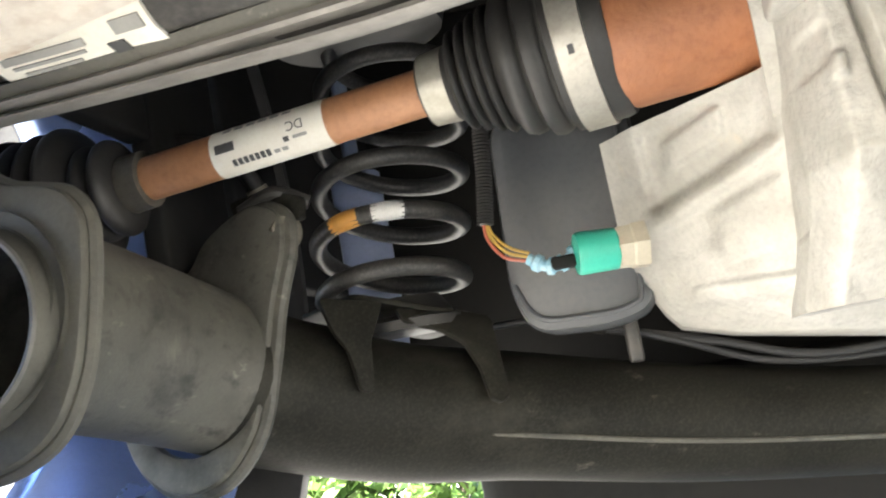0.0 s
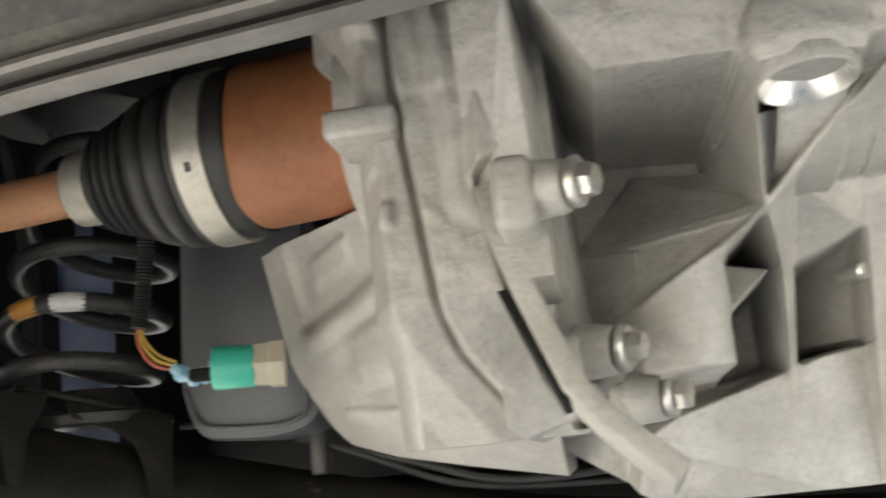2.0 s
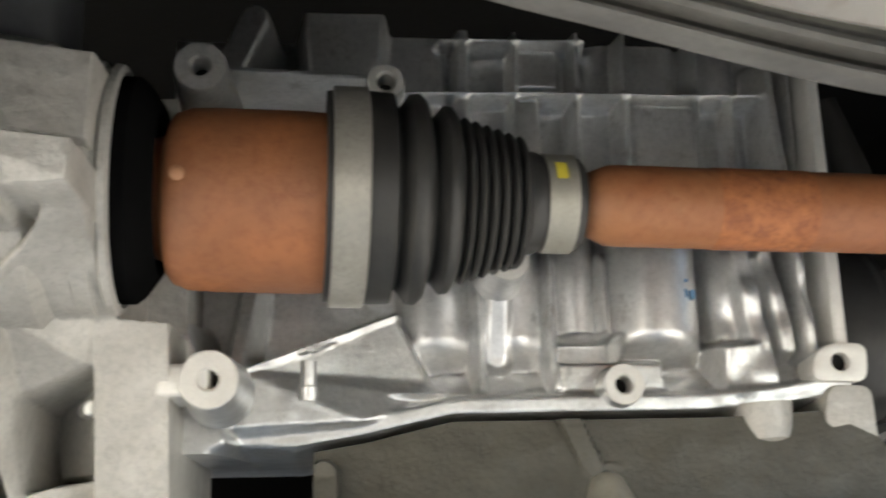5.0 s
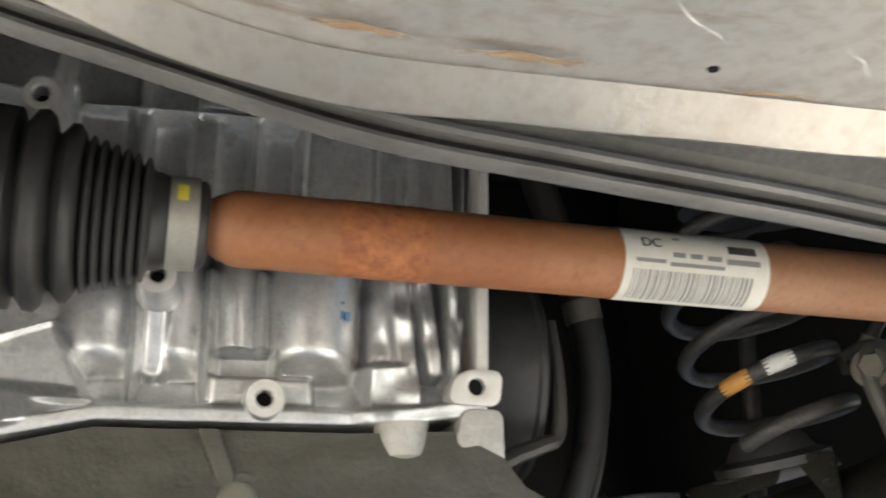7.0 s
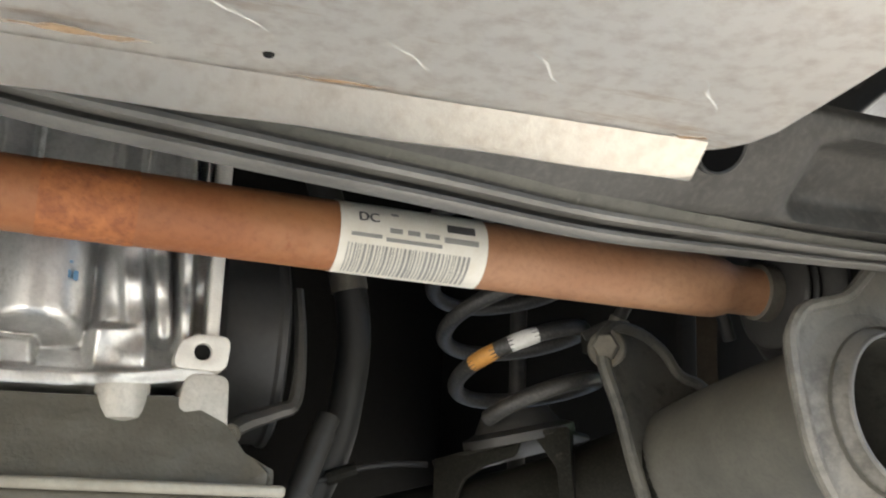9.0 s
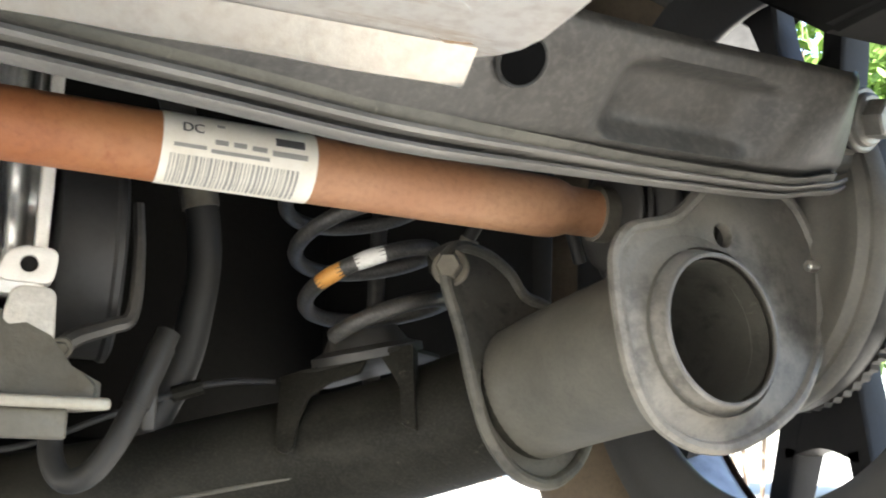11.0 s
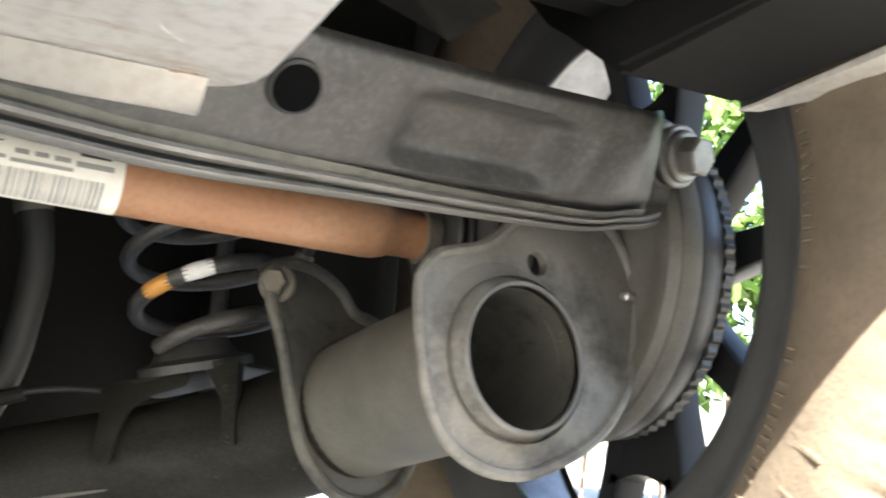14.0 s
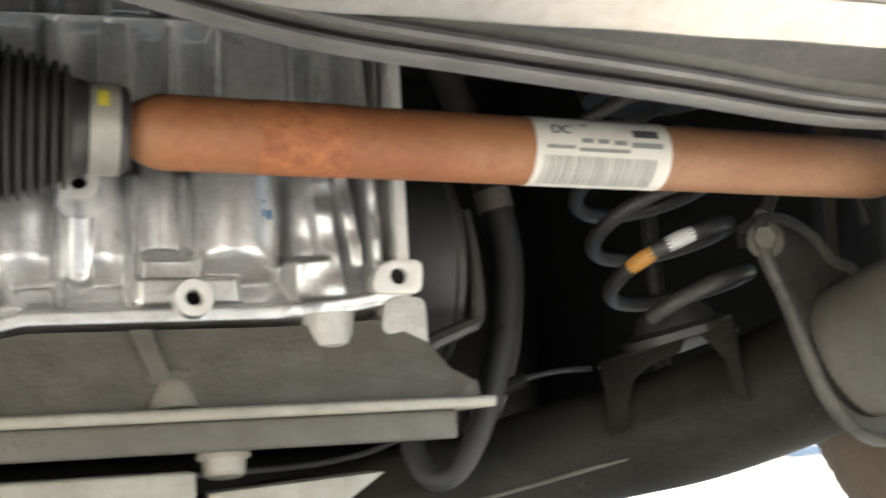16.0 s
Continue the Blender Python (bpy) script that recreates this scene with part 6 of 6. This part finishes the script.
    part("crankcase", relief(-0.062, 0.252, 0.205, 0.415, 380, 250, 0.664, face, 0.12, low=lambda X: np.interp(X, [-0.06, 0.0, 0.03, 0.068, 0.184, 0.26], [0.2075, 0.2075, 0.2125, 0.2210, 0.2220, 0.2305])), M_BLOCK, base, "bright cast crankcase face", smooth=40)

    front = Vector((0, -1, 0))
    boss(base, (-0.030, 0.563, 0.2310), front, 0.0115, 0.0040, 0.04, M_BLOCK, M_PAD)
    part("boss_web", block((-0.050, 0.5650, 0.2250), (-0.030, 0.60, 0.2375), 0.002), M_PAD, base)
    boss(base, (0.144, 0.6230, 0.2360), front, 0.0095, 0.0042, 0.03, M_BLOCK, M_PAD)
    boss(base, (-0.036, 0.552, 0.3520), front, 0.0105, 0.0040, 0.05, M_CAST, M_CAST)
    boss(base, (0.038, 0.582, 0.3600), front, 0.0082, 0.0040, 0.05, M_BLOCK, M_PAD)
    boss(base, (0.092, 0.606, 0.2880), front, 0.0092, 0.0040, 0.04, M_BLOCK, M_PAD)
    part("pad", plate((0, 0.6275, 0), (1, 0, 0), (0, 0, 1), rounded([(0.232, 0.2375), (0.2585, 0.2365), (0.2600, 0.2545), (0.242, 0.2545), (0.235, 0.250)], 0.006), 0.02, 0.0008, holes=((0.2465, 0.2460, 0.0042),)), M_PAD, base, "machined lug with a hole")
    # dark disc behind the pad's opening, painting the shade inside
    part("pad_hole", lathe((0.2465, 0.6285, 0.2460), (0, 1, 0), [(0.004, 0.0048), (0.008, 0.0048)], 20), M_DARK, base)
    part("stud", lathe((0.006, 0.604, 0.2440), (0, 0.1, -1), [(0, 0.0032), (0.010, 0.0032), (0.0105, 0.0038), (0.016, 0.0038)], 16), M_BLOCK, base)
    # upright dark lower edge plate and end face
    part("end_plate", block((0.2480, 0.634, 0.196), (0.2545, 0.78, 0.40), 0.0015), M_PAD, base)
    # blue brush mark
    for dx, dz, h in ((0, 0, 0.004), (0.0035, -0.0006, 0.0045), (-0.0035, 0.001, 0.003), (0.0005, 0.006, 0.0015)):
        part("ink_mark", plate((0.180 + dx, 0.6385, 0.2805 + dz), (1, 0, 0), (0.3, 0, 1), rounded([(-0.0012, -h / 2), (0.0012, -h / 2), (0.0012, h / 2), (-0.0012, h / 2)], 0.0008, 3), 0.012, 0), M_BLUEP, base)

    # oil pan: body, cast flange and lower tray
    def pan(X, Z):
        H = 0.030 + 0.004 * step(X, 0.03, 0.06) + 0.010 * np.clip((0.2225 - Z) / 0.04, 0, 1)
        H = np.maximum(H, rib(X, Z, 0.136, 0.196, 0.134, 0.184, 0.006, 0.040, 0.044, 0.005))
        H = np.maximum(H, rib(X, Z, 0.012, 0.198, 0.012, 0.186, 0.006, 0.046, 0.050, 0.004))
        H = np.maximum(H, rib(X, Z, 0.119, 0.222, 0.128, 0.200, 0.004, 0.040, 0.042, 0.006))
        H = np.maximum(H, rib(X, Z, 0.262, 0.20, 0.275, 0.186, 0.006, 0.036, 0.046, 0.006))
        return H + rough_cast(X, Z, 0.012, 0.0008, 8.0)

    def pan_top(X):
        return np.interp(X, [-0.05, 0.0, 0.03, 0.068, 0.184, 0.21, 0.235, 0.26, 0.27, 0.285], [0.2075, 0.2075, 0.2125, 0.221, 0.2215, 0.2225, 0.224, 0.212, 0.198, 0.190])

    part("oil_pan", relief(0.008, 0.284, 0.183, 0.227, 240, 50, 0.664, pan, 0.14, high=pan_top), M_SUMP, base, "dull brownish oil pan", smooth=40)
    part("pan_shoulder", plate((0, 0.6285, 0), (1, 0, 0), (0, 0, 1), rounded([(0.240, 0.2355), (0.2605, 0.2355), (0.2615, 0.206), (0.274, 0.188), (0.262, 0.186), (0.250, 0.198), (0.236, 0.218)], 0.006), 0.06, 0.002), M_CAST, base)
    part("pan_flange", block((0.008, 0.606, 0.1775), (0.288, 0.79, 0.1832), 0.0020), M_TRAY, base, "pale cast flange")
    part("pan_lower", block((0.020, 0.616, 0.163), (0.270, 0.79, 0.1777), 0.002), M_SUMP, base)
    part("drain_plug", lathe((0.158, 0.640, 0.1630), (0, -0.2, -1), [(0, 0.0125), (0.003, 0.0130), (0.0045, 0.0105), (0.011, 0.0100), (0.0125, 0.0085), (0.0126, 0.0001)], 32), M_TRAY, base)
    part("lug", lathe((0.2105, 0.636, 0.228), (0.05, 0, -1), [(0.0, 0.0135), (0.010, 0.0125), (0.016, 0.0115), (0.0185, 0.008)], 28), M_CAST, base)
    part("pan_boss", lathe((0.134, 0.6235, 0.1815), (-0.05, 0.25, 1), [(0, 0.0135), (0.004, 0.0115), (0.009, 0.0098), (0.014, 0.0078), (0.0165, 0.0045), (0.0172, 0.0005)], 28), M_TRAY, base)
    part("lower_plate", block((0.00, 0.630, 0.128), (0.144, 0.66, 0.1545), 0.002), M_TRAY, base)
    part("lower_plate", plate((0, 0.630, 0), (1, 0, 0), (0, 0, 1), [(0.150, 0.144), (0.150, 0.125), (0.20, 0.125), (0.236, 0.1490)], 0.03, 0.0015), M_TRAY, base)


engine()


def belt_drive():
    p = thing("belt_pulley", (0.278, 0.69, 0.262), "black ribbed crank pulley at the end of the engine", "pulley")
    part("wheel", lathe((0.258, 0.715, 0.264), (1, 0, 0), [(0, 0.050), (0.003, 0.056), (0.006, 0.0575), (0.030, 0.0575), (0.032, 0.059), (0.035, 0.059), (0.037, 0.055), (0.034, 0.04), (0.030, 0.02)], 56), M_PLASTIC, p)
    on_tube(p, (0.258, 0.715, 0.264), (1, 0, 0), 0.0592, 0.032, 0.035, 205, 209, M_YELLOWP, "paint_mark", n=3)
    b = thing("bracket", (0.285, 0.67, 0.215), "bent black steel bracket with a bolt", "bracket")
    part("arm", tube([(0.262, 0.664, 0.196, 0.0035), (0.2635, 0.664, 0.206, 0.0045), (0.274, 0.662, 0.2150, 0.005), (0.290, 0.662, 0.2215, 0.0045), (0.3005, 0.664, 0.2285, 0.004), (0.302, 0.668, 0.26, 0.0035), (0.300, 0.674, 0.29, 0.003)], None, 8, 6), M_STEEL, b)
    bolt(b, (0.2665, 0.659, 0.2085), (-0.1, -1, -0.2), 0.004, M_DIRTYBOLT)
    h = thing("coolant_hose", (0.345, 0.74, 0.2), "thick black rubber hose hanging beside the engine", "hose")
    part("hose", tube([(0.308, 0.745, 0.42), (0.328, 0.742, 0.36), (0.3435, 0.74, 0.31), (0.3490, 0.74, 0.275), (0.3465, 0.74, 0.24), (0.340, 0.742, 0.205), (0.320, 0.745, 0.16)], 0.0105, 18, 8), M_HOSE, h)
    part("hose_clamp", tube([(0.3415, 0.74, 0.318), (0.3445, 0.74, 0.305)], 0.0116, 18, 3), M_DIRTYBOLT, h)
    k = thing("drain_hose", (0.30, 0.68, 0.15), "curved black rubber hose below the pulley", "hose")
    part("hose", tube([(0.3225, 0.68, 0.222), (0.316, 0.676, 0.205), (0.3085, 0.674, 0.184), (0.299, 0.674, 0.162), (0.287, 0.676, 0.145), (0.275, 0.68, 0.142), (0.268, 0.69, 0.155), (0.268, 0.70, 0.18)], 0.0066, 16, 8), M_HOSE, k)
    part("sleeve", tube([(0.3195, 0.678, 0.2140), (0.3135, 0.6755, 0.198), (0.3075, 0.674, 0.1815)], 0.0074, 16, 4), M_HOSE, k)


belt_drive()


def pipes():
    """Brake pipes and cables along the axle tube."""
    for s in (1, -1):
        p = thing("brake_pipe", (0.33 * s, 0.73, 0.19), "thin metal brake pipe clipped along the axle", "pipe", "brake pipes")
        part("pipe", tube([(0.394 * s, 0.722, 0.2005), (0.37 * s, 0.726, 0.1995), (0.345 * s, 0.73, 0.194), (0.30 * s, 0.738, 0.176), (0.25 * s, 0.748, 0.156), (0.18 * s, 0.758, 0.150), (0.05 * s, 0.76, 0.15)], 0.0020, 10, 8), M_PLASTIC, p)
        part("union", tube([(0.352 * s, 0.729, 0.196), (0.335 * s, 0.732, 0.190)], 0.0048, 10, 2), M_BEAM, p)
        part("clip", block(sorted([(0.318 * s, 0.724, 0.168), (0.326 * s, 0.74, 0.194)])[0], sorted([(0.318 * s, 0.724, 0.168), (0.326 * s, 0.74, 0.194)])[1], 0.002), M_STEEL, p)
        h = thing("brake_hose", (0.52 * s, 0.66, 0.31), "thin black rubber brake hose looping behind the shaft", "hose", "brake hoses")
        part("hose", tube([(0.575 * s, 0.675, 0.285), (0.560 * s, 0.668, 0.312), (0.540 * s, 0.662, 0.3215), (0.520 * s, 0.660, 0.3185), (0.503 * s, 0.662, 0.307), (0.494 * s, 0.668, 0.290), (0.490 * s, 0.676, 0.268)], 0.0042, 12, 8), M_HOSE, h)
        part("ferrule", tube([(0.4945 * s, 0.6675, 0.2905), (0.4915 * s, 0.672, 0.279)], 0.0060, 12, 2), M_DIRTYBOLT, h)
        w = thing("line_bracket", (0.48 * s, 0.655, 0.27), "small dark bracket with a clipped brake line above the flange", "bracket", "line brackets")
        part("strap", plate((0.468 * s, 0.648, 0.268), (s, 0.25, 0), (0, 0, 1), rounded([(-0.004, -0.004), (0.034, 0.004), (0.036, 0.014), (0.014, 0.016), (-0.006, 0.008)], 0.003), 0.006, 0.0008), M_BEAM, w)
        part("clip", tube([(0.462 * s, 0.650, 0.2735), (0.478 * s, 0.646, 0.2810), (0.498 * s, 0.650, 0.2760)], 0.0036, 10, 6), M_STEEL, w)
    c = thing("handbrake_cable", (-0.2, 0.75, 0.15), "slim black cable behind the gearbox", "cable")
    part("cable", tube([(-0.34, 0.735, 0.19), (-0.28, 0.742, 0.172), (-0.22, 0.75, 0.155), (-0.12, 0.755, 0.16)], 0.0024, 10, 8), M_PLASTIC, c)


pipes()
